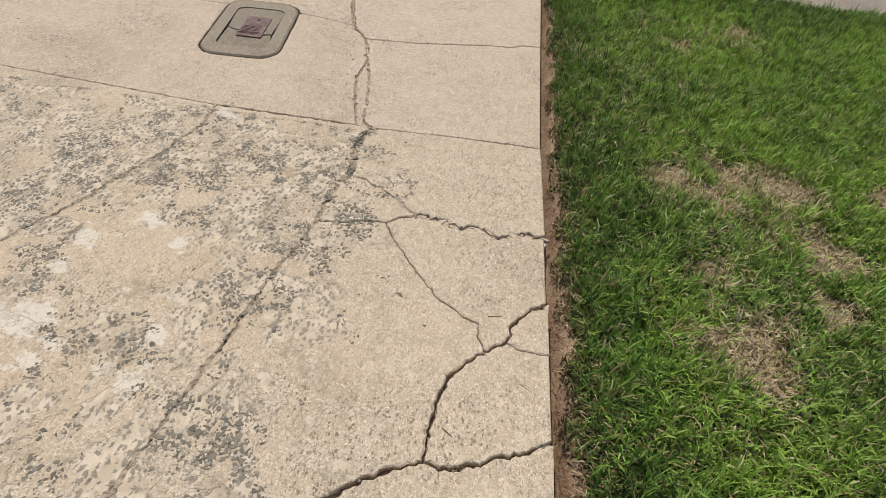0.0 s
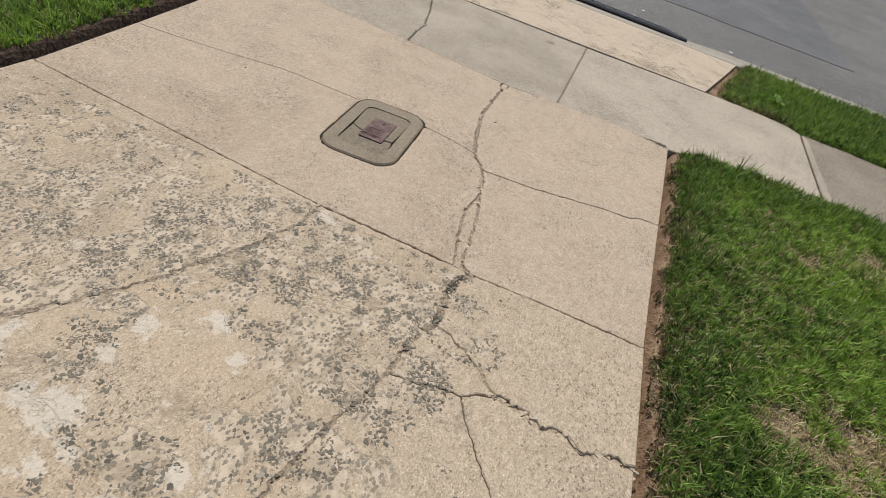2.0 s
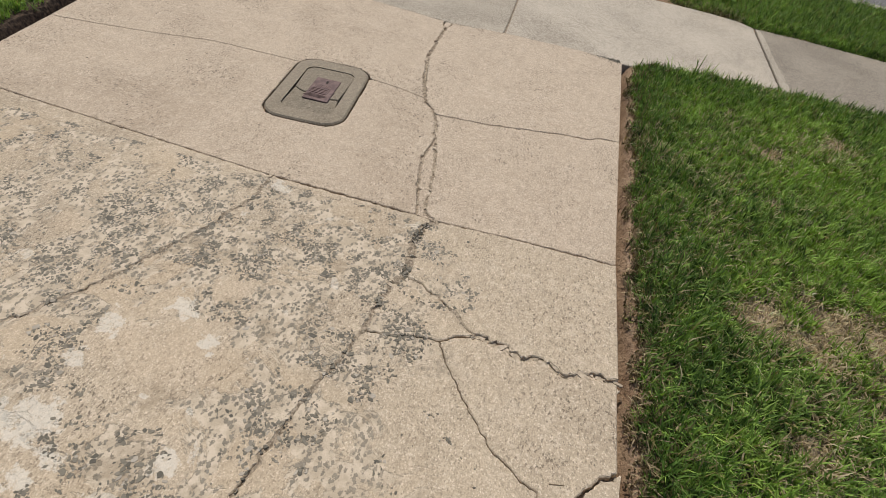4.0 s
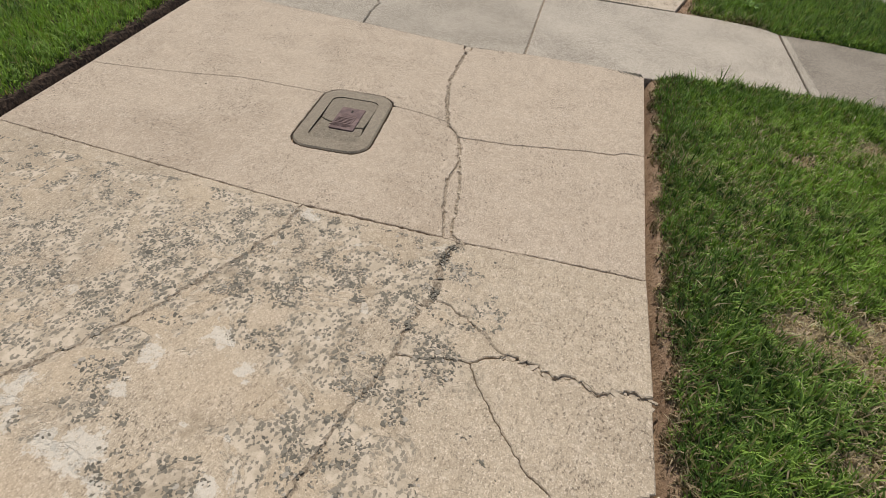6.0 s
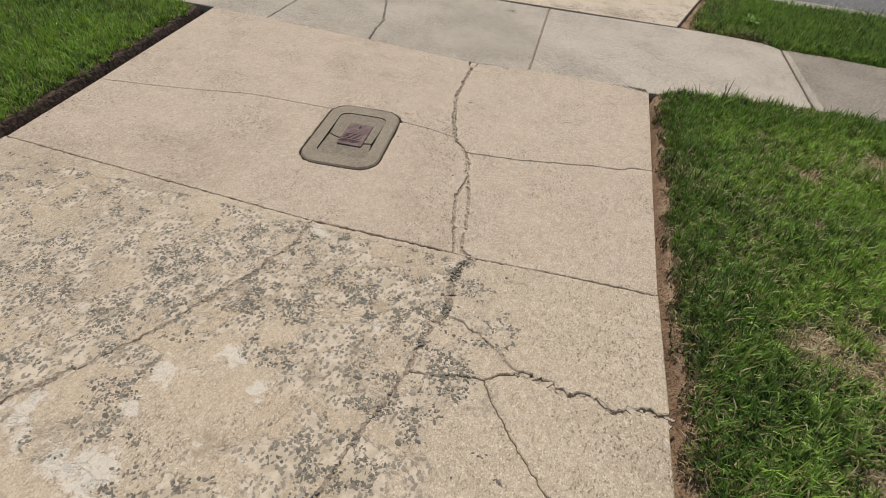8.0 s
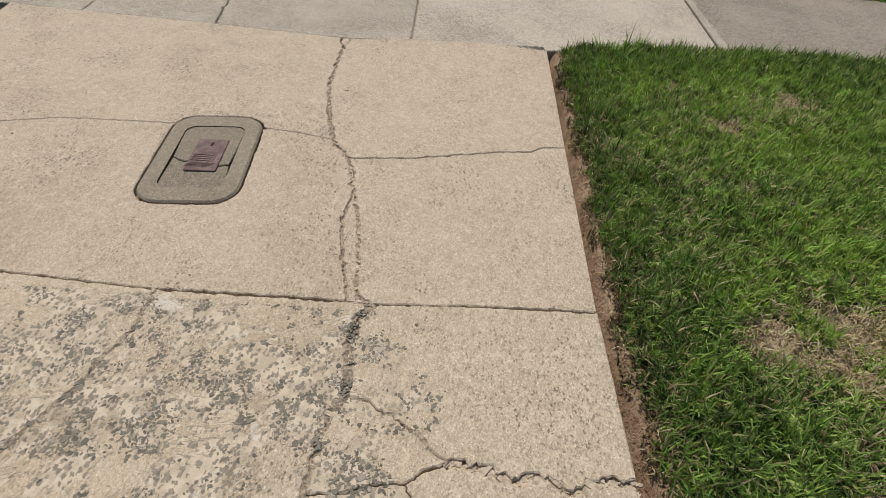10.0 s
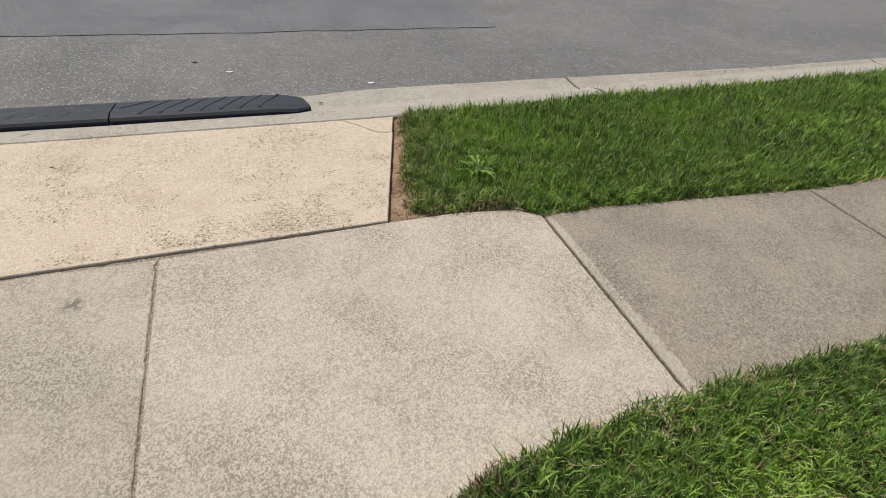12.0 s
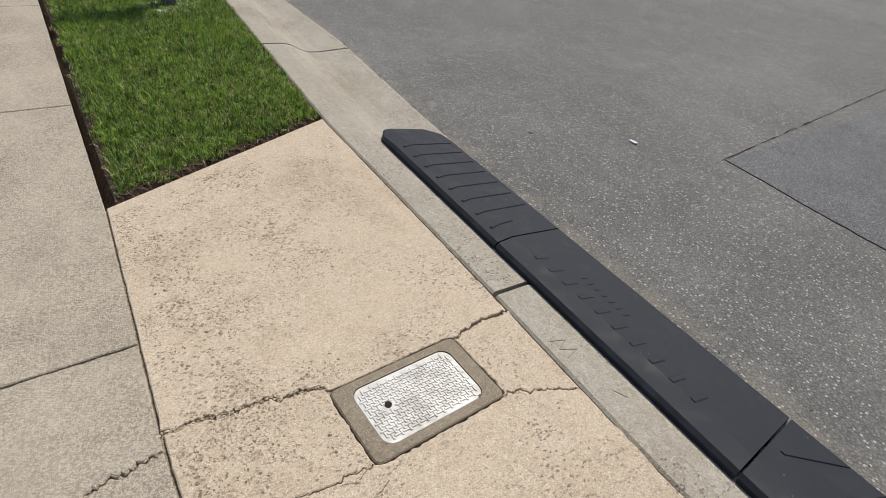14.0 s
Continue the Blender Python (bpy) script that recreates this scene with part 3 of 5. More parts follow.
# thin patches of the lawn: x, y, radius
BARE = ((0.46, -1.70, 0.075), (0.69, -1.63, 0.07), (0.86, -1.67, 0.085), (0.92, -1.98, 0.085), (0.56, -2.41, 0.10), (0.52, -2.13, 0.045), (0.85, -2.22, 0.055), (1.03, -0.37, 0.060), (0.67, -0.62, 0.055), (0.53, -0.31, 0.030), (0.61, -1.03, 0.030), (0.60, -1.75, 0.06), (1.22, -1.66, 0.06), (1.22, -2.0, 0.07))

THIN = ((0.28, -0.85, 0.30), (0.60, -0.60, 0.30), (0.30, -1.35, 0.22), (0.70, -1.80, 0.34), (0.60, -2.30, 0.30), (0.90, -0.45, 0.25))

# ---- ground: one sheet to the horizon ----
def lines(lo, hi, fine, *far):
    inner = list(np.arange(lo, hi + 1e-6, fine))
    return sorted([lo - f for f in far] + inner + [hi + f for f in far])


gx = list(np.arange(-0.02, 0.14, 0.006)) + list(np.arange(-2.95, -2.45, 0.012)) + lines(-4.2, 3.6, 0.03, 0.1, 0.25, 0.5, 1, 2, 4, 8, 20, 60, 200, 500)
gx = sorted({round(float(v), 4) for v in gx})
gy = lines(-3.6, 2.7, 0.03, 0.1, 0.25, 0.5, 1, 2, 4, 8, 20, 60, 200, 500)


def ground_z(x, y):
    if y > KERB_BACK_AT(x) + 0.02:
        return -0.20
    d = grass_depth(x, y)
    bumps = 0.008 * noise.noise((x * 7, y * 7, 0)) + 0.004 * noise.noise((x * 25, y * 25, 3))
    if d > -0.12:
        f = min(1, max(0, (d + 0.05) / 0.05))
        low = (-0.078 if y < 1 else -0.026) if x > -1.5 else -0.110
        return low + (-0.010 - low) * f * f * (3 - 2 * f) + bumps
    return -0.024 + 0.5 * bumps


gverts = [(x, y, ground_z(x, y)) for y in gy for x in gx]
w = len(gx)
gfaces = [(j * w + i, j * w + i + 1, (j + 1) * w + i + 1, (j + 1) * w + i) for j in range(len(gy) - 1) for i in range(w - 1)]
ground = tagged(quick("ground", gverts, gfaces, earth), "bare brown earth under lawns and paving", "ground", kind="structure")
ground.data.materials.append(thatch)
ground.data.materials.append(shaded_earth)
ground.data.materials.append(dry_thatch)
ground.data.materials.append(turf)


def soil_kind(x, y):
    d = grass_depth(x, y)
    if d > 0.05 and not (0 < x < 1.95 and y > -3.2 or -4.6 < x < -2.4 and y > -2.4 or y > 1):
        return 4
    if d > 0.05:
        return 3 if any(math.hypot(x - bx, y - by) < br * 1.15 for bx, by, br in BARE) else 1
    return 2 if x < -2.4 and d > -0.2 else 0


ground.data.polygons.foreach_set("material_index", [
    soil_kind((gverts[f[0]][0] + gverts[f[2]][0]) / 2, (gverts[f[0]][1] + gverts[f[2]][1]) / 2)
    if gverts[f[0]][1] < 3.2 else 4 for f in gfaces])

# ---- driveway: old lower slab and newer upper slab, broken along their cracks ----
driveway = empty("driveway", "cracked beige concrete driveway with scaled patches", "driveway", "structure")
nK, nC, nC2 = (-1.170, -1.676), (-0.665, -1.668), (-0.588, -1.673)
nE, nF, nY, nG = (-0.615, -1.945), (-0.655, -2.175), (-0.377, -2.090), (-0.460, -2.140)
nGH, nJ, nI, nH = (-0.133, -2.536), (-0.082, -2.499), (-0.243, -2.833), (-0.850, -3.165)
nA, nB2, nB, nS = (-0.955, -0.022), (-0.850, -0.905), (-0.775, -1.015), (-0.727, -1.200)
LOW_L, LOW_R = (left_x(-1.605), -1.605), (right_x(-1.645), -1.645)

edge("c_left", [LOW_L, (-2.077, -1.628), nK], 0.010, 0.0012)
edge("c_mid", [nK, nC], 0.013, 0.0015)
edge("c_bit", [nC, nC2], 0.012, 0.002)
edge("c_right", [nC2, (-0.3, -1.655), LOW_R], 0.009, 0.0012)
edge("k", [nK, (-1.163, -1.79), (-1.188, -1.875), (-1.213, -1.969), (-1.276, -2.107), (-1.311, -2.212), (-1.417, -2.401), (-1.52, -2.55), (-1.75, -2.95), (-2.1, -3.3), (left_x(-3.5), -3.5)], 0.007, 0.008)
edge("d1", [nC2, (-0.625, -1.74), (-0.634, -1.80), (-0.622, -1.866), nE], 0.030, 0.010)
edge("d2", [nE, (-0.641, -2.005), (-0.655, -2.097), nF], 0.016, 0.010)
edge("d3", [nF, (-0.676, -2.257), (-0.70, -2.347), (-0.722, -2.44), (-0.74, -2.56), (-0.762, -2.68), (-0.785, -2.79), (-0.82, -2.96), nH], 0.008, 0.007)
edge("d4", [nH, (-0.95, -3.6), (-1.0, -4.2), (-1.02, -9.0)], 0.008, 0.006)
edge("e1", [nE, (-0.551, -1.967), (-0.483, -2.006), (-0.437, -2.033), (-0.407, -2.068), nY], 0.0045, 0.006)
edge("e2", [nY, (-0.318, -2.097), (-0.242, -2.114), (-0.169, -2.112), (-0.125, -2.130), (-0.055, -2.102), (right_x(-2.102), -2.102)], 0.024, 0.011)
edge("f1", [nF, (-0.576, -2.169), (-0.521, -2.145), nG], 0.005, 0.005)
edge("f2", [nG, (-0.42, -2.108), nY], 0.005, 0.005)
edge("g", [nG, (-0.425, -2.201), (-0.389, -2.248), (-0.332, -2.32), (-0.27, -2.395), (-0.2, -2.437), (-0.158, -2.457), (-0.150, -2.501), nGH], 0.0035, 0.004)
edge("h1", [(right_x(-2.354), -2.354), (-0.040, -2.410), (-0.069, -2.444), nJ], 0.011, 0.006)
edge("h2", [nJ, nGH], 0.010, 0.005)
edge("h3", [nGH, (-0.204, -2.611), (-0.222, -2.660), (-0.236, -2.733), (-0.240, -2.786), nI], 0.010, 0.006)
edge("h4", [nI, (-0.294, -2.854), (-0.357, -2.889), (-0.416, -2.934), (-0.59, -3.035), nH], 0.012, 0.006)
edge("i", [nI, (-0.208, -2.841), (-0.144, -2.825), (-0.087, -2.802), (-0.028, -2.777), (right_x(-2.746), -2.746)], 0.009, 0.006)
edge("j", [nJ, (-0.046, -2.517), (right_x(-2.519), -2.519)], 0.003, 0.004)
edge("right", [LOW_R, (right_x(-2.102), -2.102)], 0.0, 0.0012, 0.03)

slab_piece("slab_piece", outline("c_left", "k", LOW_L), drive_old, driveway, 0.0045, seed=1)
slab_piece("slab_piece", outline("c_mid", "c_bit", "d1", "d2", "d3", "d4", (left_x(-9.0), -9.0), (left_x(-3.5), -3.5), "-k"), drive_old, driveway, 0.004, seed=2)
slab_piece("slab_piece", outline("c_right", "right", "-e2", "-e1", "-d1"), drive_old, driveway, 0.0045, seed=3)
slab_piece("slab_piece", outline("e1", "-f2", "-f1", "-d2"), drive_old, driveway, 0.0035, seed=4)
slab_piece("slab_piece", outline("e2", (right_x(-2.354), -2.354), "h1", "h2", "-g", "f2"), drive_old, driveway, 0.0035, seed=5)
slab_piece("slab_piece", outline("f1", "g", "h3", "h4", "-d3"), drive_old, driveway, 0.0035, seed=6)
slab_piece("slab_piece", outline("h1", "j", (right_x(-2.4), -2.4)), drive_old, driveway, 0.0035, seed=7)
slab_piece("slab_piece", outline("-h2", "j", (right_x(-2.746), -2.746), "-i", "-h3"), drive_old, driveway, 0.0035, seed=8)
slab_piece("slab_piece", outline("i", (right_x(-9.0), -9.0), "-d4", "-h4"), drive_old, driveway, 0.0035, seed=9)

# the drive's own inspection cover: a mortar collar sunk in the upper slab
COVER = (-1.266, -1.062)
cover_out = ring_points(*COVER, 0.322, 0.512, 0.085, 5)
nAl, nAr, nA0 = (-0.992, -0.018), (-0.940, -0.021), (-0.958, -0.115)
edge("t_left", [(left_x(0.12), 0.12), (-1.62, 0.045), nAl], 0.008, 0.002)
edge("t_mid", [nAl, nAr], 0.008, 0.002)
edge("a0l", [nAl, (-0.980, -0.065), nA0], 0.008, 0.006)
edge("a0r", [nAr, (-0.945, -0.060), nA0], 0.006, 0.005)
edge("t_right", [nAr, (-0.90, -0.022), (-0.655, 0.018), (-0.2, 0.035), (0.0, 0.0)], 0.008, 0.002)
edge("a1", [nA0, (-0.955, -0.27), (-0.95, -0.5), (-0.90, -0.74), nB2], 0.018, 0.006)
edge("a2", [nB2, (-0.81, -0.97), nB], 0.012, 0.008)
edge("a3", [nB, (-0.748, -1.1), nS], 0.013, 0.008)
edge("a_left", [nS, (-0.737, -1.345), (-0.716, -1.46), (-0.688, -1.57), nC], 0.007, 0.008)
edge("a_right", [nS, (-0.690, -1.33), (-0.664, -1.44), (-0.650, -1.58), (-0.640, -1.64), nC2], 0.008, 0.009)
edge("b", [nB, (-0.563, -0.990), (-0.435, -0.960), (-0.236, -0.909), (-0.130, -0.896), (-0.083, -0.860), (0.0, -0.856)], 0.0035, 0.005)
cover_l, cover_r = (-1.408, -0.870), (-1.106, -0.862)
edge("b2", [cover_r, (-0.998, -0.872), nB2], 0.0022, 0.004)
edge("b3", [(left_x(-1.03), -1.03), (-2.394, -1.008), (-2.129, -0.957), (-1.847, -0.885), cover_l], 0.002, 0.003)
ring = ring_points(*COVER, 0.330, 0.520, 0.088, 5)
top_arc = [p for p in ring if p[1] > -0.872]
low_arc = [p for p in ring if p[1] <= -0.872]
top_arc.sort(key=lambda p: p[0])
low_left = sorted([p for p in low_arc if p[0] < COVER[0]], key=lambda p: -p[1] + 0.3 * p[0])
low_right = sorted([p for p in low_arc if p[0] >= COVER[0]], key=lambda p: p[1] + 0.3 * p[0])
EDGES["round_top"] = (jag([cover_l] + top_arc + [cover_r], 0.002, 0.010, 71), 0.010)
EDGES["round_low"] = (jag([cover_l] + low_left + low_right + [cover_r], 0.0015, 0.010, 72), 0.008)
slab_piece("slab_piece", outline("t_left", "a0l", "a1", "-b2", "-round_top", "-b3"), drive_new, driveway, 0.0, seed=10)
slab_piece("slab_piece", outline("b3", "round_low", "b2", "a2", "a3", "a_left", "-c_mid", "-c_left"), drive_new, driveway, 0.0, seed=11)
slab_piece("slab_piece", outline("t_right", (0.0, -0.856), "-b", "-a2", "-a1", "-a0r"), drive_new, driveway, 0.002, seed=12)
slab_piece("slab_piece", outline("b", LOW_R, "-c_right", "-a_right", "-a3"), drive_new, driveway, 0.001, seed=13)
slab_piece("slab_piece", outline("t_mid", "a0r", "-a0l"), drive_new, driveway, -0.003, chip=0.005, seed=15)
slab_piece("slab_piece", outline("a_right", "-c_bit", "-a_left"), drive_new, driveway, -0.004, chip=0.006, seed=14)

# ---- pavement: one slab after another ----
pavement = empty("pavement", "concrete pavement of pebbled and weathered slabs across the driveway", "pavement", "structure")


def walk_line(rows, x0, x1):
    xs = [x0] + [r[0] for r in rows if min(x0, x1) < r[0] < max(x0, x1)][:: 1 if x1 > x0 else -1] + [x1]
    return [(x, lerp_rows(rows, x)) for x in xs]


def joint(name, xn, xf, via=(), width=0.009, amp=0.001):
    edge(name, [(xn, WALK_NEAR_AT(xn)), *via, (xf, WALK_FAR_AT(xf))], width, amp)
    return xn, xf


JOINTS = [
    joint("s0", -10.2, -10.2), joint("s1", -8.2, -8.2), joint("s2", -6.2, -6.2), joint("s3", -4.25, -4.25), joint("s4", -2.31, -2.32),
    joint("s5", -1.622, -1.90, ((-1.647, 0.217), (-1.664, 0.41), (-1.749, 0.698), (-1.85, 0.988)), 0.010, 0.012),
    joint("s6", -0.655, -0.684, (), 0.011), joint("s7", 0.882, 0.893, (), 0.012, 0.002), joint("s8", 2.295, 2.315, (), 0.015),
    joint("s9", 3.65, 3.80), joint("s10", 5.1, 5.25), joint("s11", 6.6, 6.75), joint("s12", 8.1, 8.25), joint("s13", 9.6, 9.75),
]
WALK_LOOK = [walk_warm, walk_warm, walk_warm, walk_warm, walk_warm, walk_warm, walk_pale, walk_dark, walk_dark, walk_dark, walk_dark, walk_dark, walk_dark]
for n, ((an, af), (bn, bf)) in enumerate(zip(JOINTS, JOINTS[1:])):
    EDGES["near"] = (jag(walk_line(WALK_NEAR, an, bn), 0.001, 0.04, n), 0.005)
    EDGES["far"] = (jag(walk_line(WALK_FAR, bf, af), 0.001, 0.04, n + 50), 0.005)
    tag = ("weathered grey pavement slab" if WALK_LOOK[n] is walk_dark else "pale pebbled pavement slab" if WALK_LOOK[n] is walk_pale else "")
    slab_piece("pavement_slab", outline("near", f"s{n + 1}", "far", f"-s{n}"), WALK_LOOK[n], pavement, -0.004, chip=0.005, label=tag, seed=20 + n, ragged=1.0 if n in (4, 5) else 0.2)

strip_line = [(0.890 + 0.011 * f, WALK_NEAR_AT(0.88) + (WALK_FAR_AT(0.893) - WALK_NEAR_AT(0.88)) * f) for f in np.linspace(0.02, 0.98, 30)]
EDGES["pale_in"] = (strip_line, 0.0)
EDGES["pale_out"] = (jag([(x + 0.030 + 0.018 * (1 - n / 29), y) for n, (x, y) in enumerate(strip_line)][::-1], 0.014, 0.012, 91), 0.0)
slab_piece("mortar_strip", outline("pale_in", "pale_out"), walk_warm, pavement, -0.0015, deep=0.02, chip=0.003, label="pale worn mortar strip along the joint", seed=95)

# ---- apron between pavement and kerb, with its own meter box ----
apron = empty("driveway_apron", "yellowish concrete driveway apron, cracked round a meter box", "apron", "structure")
aNL, aNR, aFR, aFL = (-3.14, 1.308), (0.216, 1.278), (0.500, 2.352), (-3.655, 2.492)


def far_y(x):
    return KERB_BACK_AT(x) - 0.008


METER = (-1.729, 1.936)
meter_ring = ring_points(*METER, 0.292, 0.472, 0.022, 2, 3)
c_tr, c_tl, c_bl, c_br = meter_ring[0:4], meter_ring[4:8], meter_ring[8:12], meter_ring[12:16]
mM, mM3, mM1, mM2 = (-1.954, 1.252), (-1.624, 1.247), (-1.897, far_y(-1.897)), (-1.493, far_y(-1.493))
edge("m", [mM, (-1.948, 1.325), (-1.930, 1.475), (-1.912, 1.605), (-1.898, 1.68), c_bl[1]], 0.015, 0.010)
edge("m1", [c_tl[1], (-1.893, 2.269), mM1], 0.015, 0.008)
edge("m2", [c_tr[1], (-1.586, 2.222), mM2], 0.007, 0.010)
edge("m3", [c_br[1], (-1.589, 1.595), (-1.603, 1.500), (-1.632, 1.372), mM3], 0.004, 0.009)
edge("n", [(0.187, far_y(0.187)), (0.274, 2.279), (0.36, 2.16), (0.445, 2.145)], 0.006, 0.007)
EDGES["an_left"] = (jag([aNL, mM], 0.0015, 0.03, 3), 0.004)
EDGES["an_mid"] = (jag([mM, mM3], 0.0015, 0.03, 4), 0.004)
EDGES["an_right"] = (jag([mM3, aNR], 0.002, 0.03, 5), 0.004)
EDGES["af_left"] = (jag([mM1, (-2.6, far_y(-2.6)), aFL], 0.002, 0.03, 6), 0.008)
EDGES["af_mid"] = (jag([mM2, mM1], 0.002, 0.03, 7), 0.008)
EDGES["af_right"] = (jag([(0.187, far_y(0.187)), (-0.5, far_y(-0.5)), mM2], 0.004, 0.03, 8), 0.006)
EDGES["af_corner"] = (jag([aFR, (0.187, far_y(0.187))], 0.004, 0.02, 9), 0.010)
EDGES["meter_l"] = (jag([c_bl[1], c_bl[0], c_tl[3], c_tl[2], c_tl[1]], 0.004, 0.010, 61), 0.007)
EDGES["meter_t"] = (jag([c_tl[1], c_tl[0], c_tr[3], c_tr[2], c_tr[1]], 0.004, 0.010, 62), 0.007)
EDGES["meter_r"] = (jag([c_tr[1], c_tr[0], c_br[3], c_br[2], c_br[1]], 0.004, 0.010, 63), 0.007)
EDGES["meter_b"] = (jag([c_br[1], c_br[0], c_bl[3], c_bl[2], c_bl[1]], 0.004, 0.010, 64), 0.007)
slab_piece("slab_piece", outline("an_left", "m", "meter_l", "m1", "af_left"), apron_mat, apron, 0.001, seed=41)
slab_piece("slab_piece", outline("an_mid", "-m3", "meter_b", "-m"), apron_mat, apron, 0.001, seed=42)
slab_piece("slab_piece", outline("meter_t", "m2", "af_mid", "-m1"), apron_mat, apron, 0.001, seed=43)
slab_piece("slab_piece", outline("an_right", (0.445, 2.145), "-n", "af_right", "-m2", "meter_r", "m3"), apron_mat, apron, 0.001, seed=44)
slab_piece("slab_piece", outline("n", aFR, "af_corner"), apron_mat, apron, 0.001, seed=45)

# ---- kerb: rolled sections with gutter ----
kerb = empty("kerb", "pale grey rolled concrete kerb with gutter along the road", "kerb", "structure")


def kerb_section(x0, x1):
    bm = bmesh.new()
    xs = list(np.arange(x0 + 0.010, x1 - 0.010, 0.08)) + [x1 - 0.010]
    rows = []
    for x in xs:
        yb, yr = KERB_BACK_AT(x), lerp_rows(KERB_ROAD, x)
        prof = [(yb, -0.2), (yb, -0.008), (yb + 0.010, 0.0), (yb + 0.16, -0.008), (yb + 0.22, -0.022), (yb + 0.30, -0.065), (yb + 0.36, -0.088),
                (yb + 0.45, -0.095), (yr - 0.02, ROAD_Z + 0.002), (yr, ROAD_Z + 0.0012), (yr + 0.02, ROAD_Z - 0.004), (yr + 0.02, -0.22)]
        rows.append([bm.verts.new((x, y + 0.002 * noise.noise((x * 9, y * 9, 0)), z + 0.0015 * noise.noise((x * 20, y * 20, 4)))) for y, z in prof])
    for p, q in zip(rows, rows[1:]):
        for i in range(len(p) - 1):
            bm.faces.new((p[i], q[i], q[i + 1], p[i + 1]))
    for r in (rows[0], rows[-1]):
        bm.faces.new(r)
    bmesh.ops.recalc_face_normals(bm, faces=bm.faces)
    return part("kerb_section", bm, kerb_mat, kerb, smooth=False)


stops = [-30, -20, -14, -11, -8, -5, -1.99, 1.99, 5, 8, 11, 14, 20, 30]
for a, b in zip(stops, stops[1:]):
    kerb_section(a, b)

# ---- road with its patched field ----
def strip(name, xs, low, high, z, thick, material, parent=None):
    verts, faces = [], []
    for x in xs:
        verts += [(x, low(x), z), (x, high(x), z), (x, low(x), z - thick), (x, high(x), z - thick)]
    for i in range(len(xs) - 1):
        a, b = 4 * i, 4 * i + 4
        faces += [(a, b, b + 1, a + 1), (a + 2, a, b, b + 2)[::-1], (a + 1, b + 1, b + 3, a + 3)]
    n = 4 * (len(xs) - 1)
    faces += [(0, 1, 3, 2), (n, n + 2, n + 3, n + 1)]
    return quick(name, verts, faces, material, parent)


PATCH_EDGE = ((-2.42, 4.745), (-1.53, 4.655), (-0.45, 4.56), (0.56, 4.50), (2.0, 4.41), (3.0, 4.36))


def patch_edge(x):
    return lerp_rows(PATCH_EDGE, x) + 0.025 * noise.noise((x * 2.5, 0, 0)) + 0.012 * noise.noise((x * 11, 4, 0))


road_xs = sorted(list(np.arange(-30, 30.1, 1.0)) + list(np.arange(-7, 5, 0.05)))
road = tagged(strip("road", road_xs, lambda x: lerp_rows(KERB_ROAD, x) + 0.012 * noise.noise((x * 9, 2, 0)) + 0.006, lambda x: 15.0, ROAD_Z, 0.12, asphalt),
              "grey worn asphalt road with pale grit", "road", kind="structure")
pxs = list(np.arange(-2.41, 2.02, 0.03))
patch = strip("asphalt_patch", pxs, lambda x: patch_edge(x) + 0.006, lambda x: 11.2, ROAD_Z + 0.004, 0.03, patch_asphalt, road)
tagged(patch, "bluish grey patch of newer asphalt")
seam = strip("seam", pxs, lambda x: patch_edge(x) - 0.001 + 0.006 * noise.noise((x * 30, 1, 0)), lambda x: patch_edge(x) + 0.004 + 0.006 * noise.noise((x * 26, 5, 0)), ROAD_Z + 0.003, 0.02, hole_mat, road)
side_ys = list(np.arange(4.70, 11.2, 0.05))
sv = [(-2.415 - 0.085 * (y - 4.74) + s * (0.003 + 0.003 * noise.noise((y * 9, 7, 0))) + 0.012 * noise.noise((y * 6, s, 0)), y, ROAD_Z + 0.0045) for y in side_ys for s in (-1, 1)]
sf = [(2 * i, 2 * i + 1, 2 * i + 3, 2 * i + 2) for i in range(len(side_ys) - 1)]
quick("seam", sv, sf, hole_mat, road)

# across the road
far_kerb = tagged(strip("kerb_opposite", list(np.arange(-30, 30.1, 0.5)), lambda x: 15.0, lambda x: 15.6, ROAD_Z + 0.03, 0.2, kerb_mat), "pale concrete kerb across the road", "kerb", kind="structure")
far_walk = tagged(strip("pavement_opposite", list(np.arange(-30, 30.1, 0.5)), lambda x: 15.61, lambda x: 19.0, ROAD_Z + 0.09, 0.2, walk_warm), "pale concrete pavement across the road", "pavement", kind="structure")

# ---- inspection cover in the driveway ----
cover = empty("inspection_cover", "worn concrete inspection cover with rusty iron plate in the driveway", "manhole cover", at=(*COVER, 0))


def local(points, at):
    return [(x - at[0], y - at[1]) for x, y in points]


o0 = local(cover_out, COVER)
o1 = local(ring_points(*COVER, 0.224, 0.382, 0.045, 5), COVER)
part("collar", collar(o0, o1, -0.09, 0.004, 0.006), collar_mat, cover, "brownish mortar collar with rounded corners")
part("hollow", plate(ring_points(0, 0, 0.226, 0.384, 0.045, 5), -0.09, -0.016, 0.001), hole_mat, cover, "near-black groove floor round the lid")
lid_ring = ring_points(0, 0, 0.215, 0.373, 0.043, 5)
EDGES["lid_break"] = (jag([(-0.10, -0.018), (-0.06, -0.040), (0.0, -0.034), (0.06, -0.052), (0.10, -0.045)], 0.006, 0.008, 77), 0.003)
lid_top = sorted([p for p in lid_ring if p[1] > -0.04], key=lambda p: math.atan2(p[1] + 0.035, p[0]))
lid_low = sorted([p for p in lid_ring if p[1] < -0.06], key=lambda p: math.atan2(p[1] + 0.035, p[0]))
EDGES["lid_up"] = (lid_top, 0.0)
EDGES["lid_dn"] = (lid_low, 0.0)
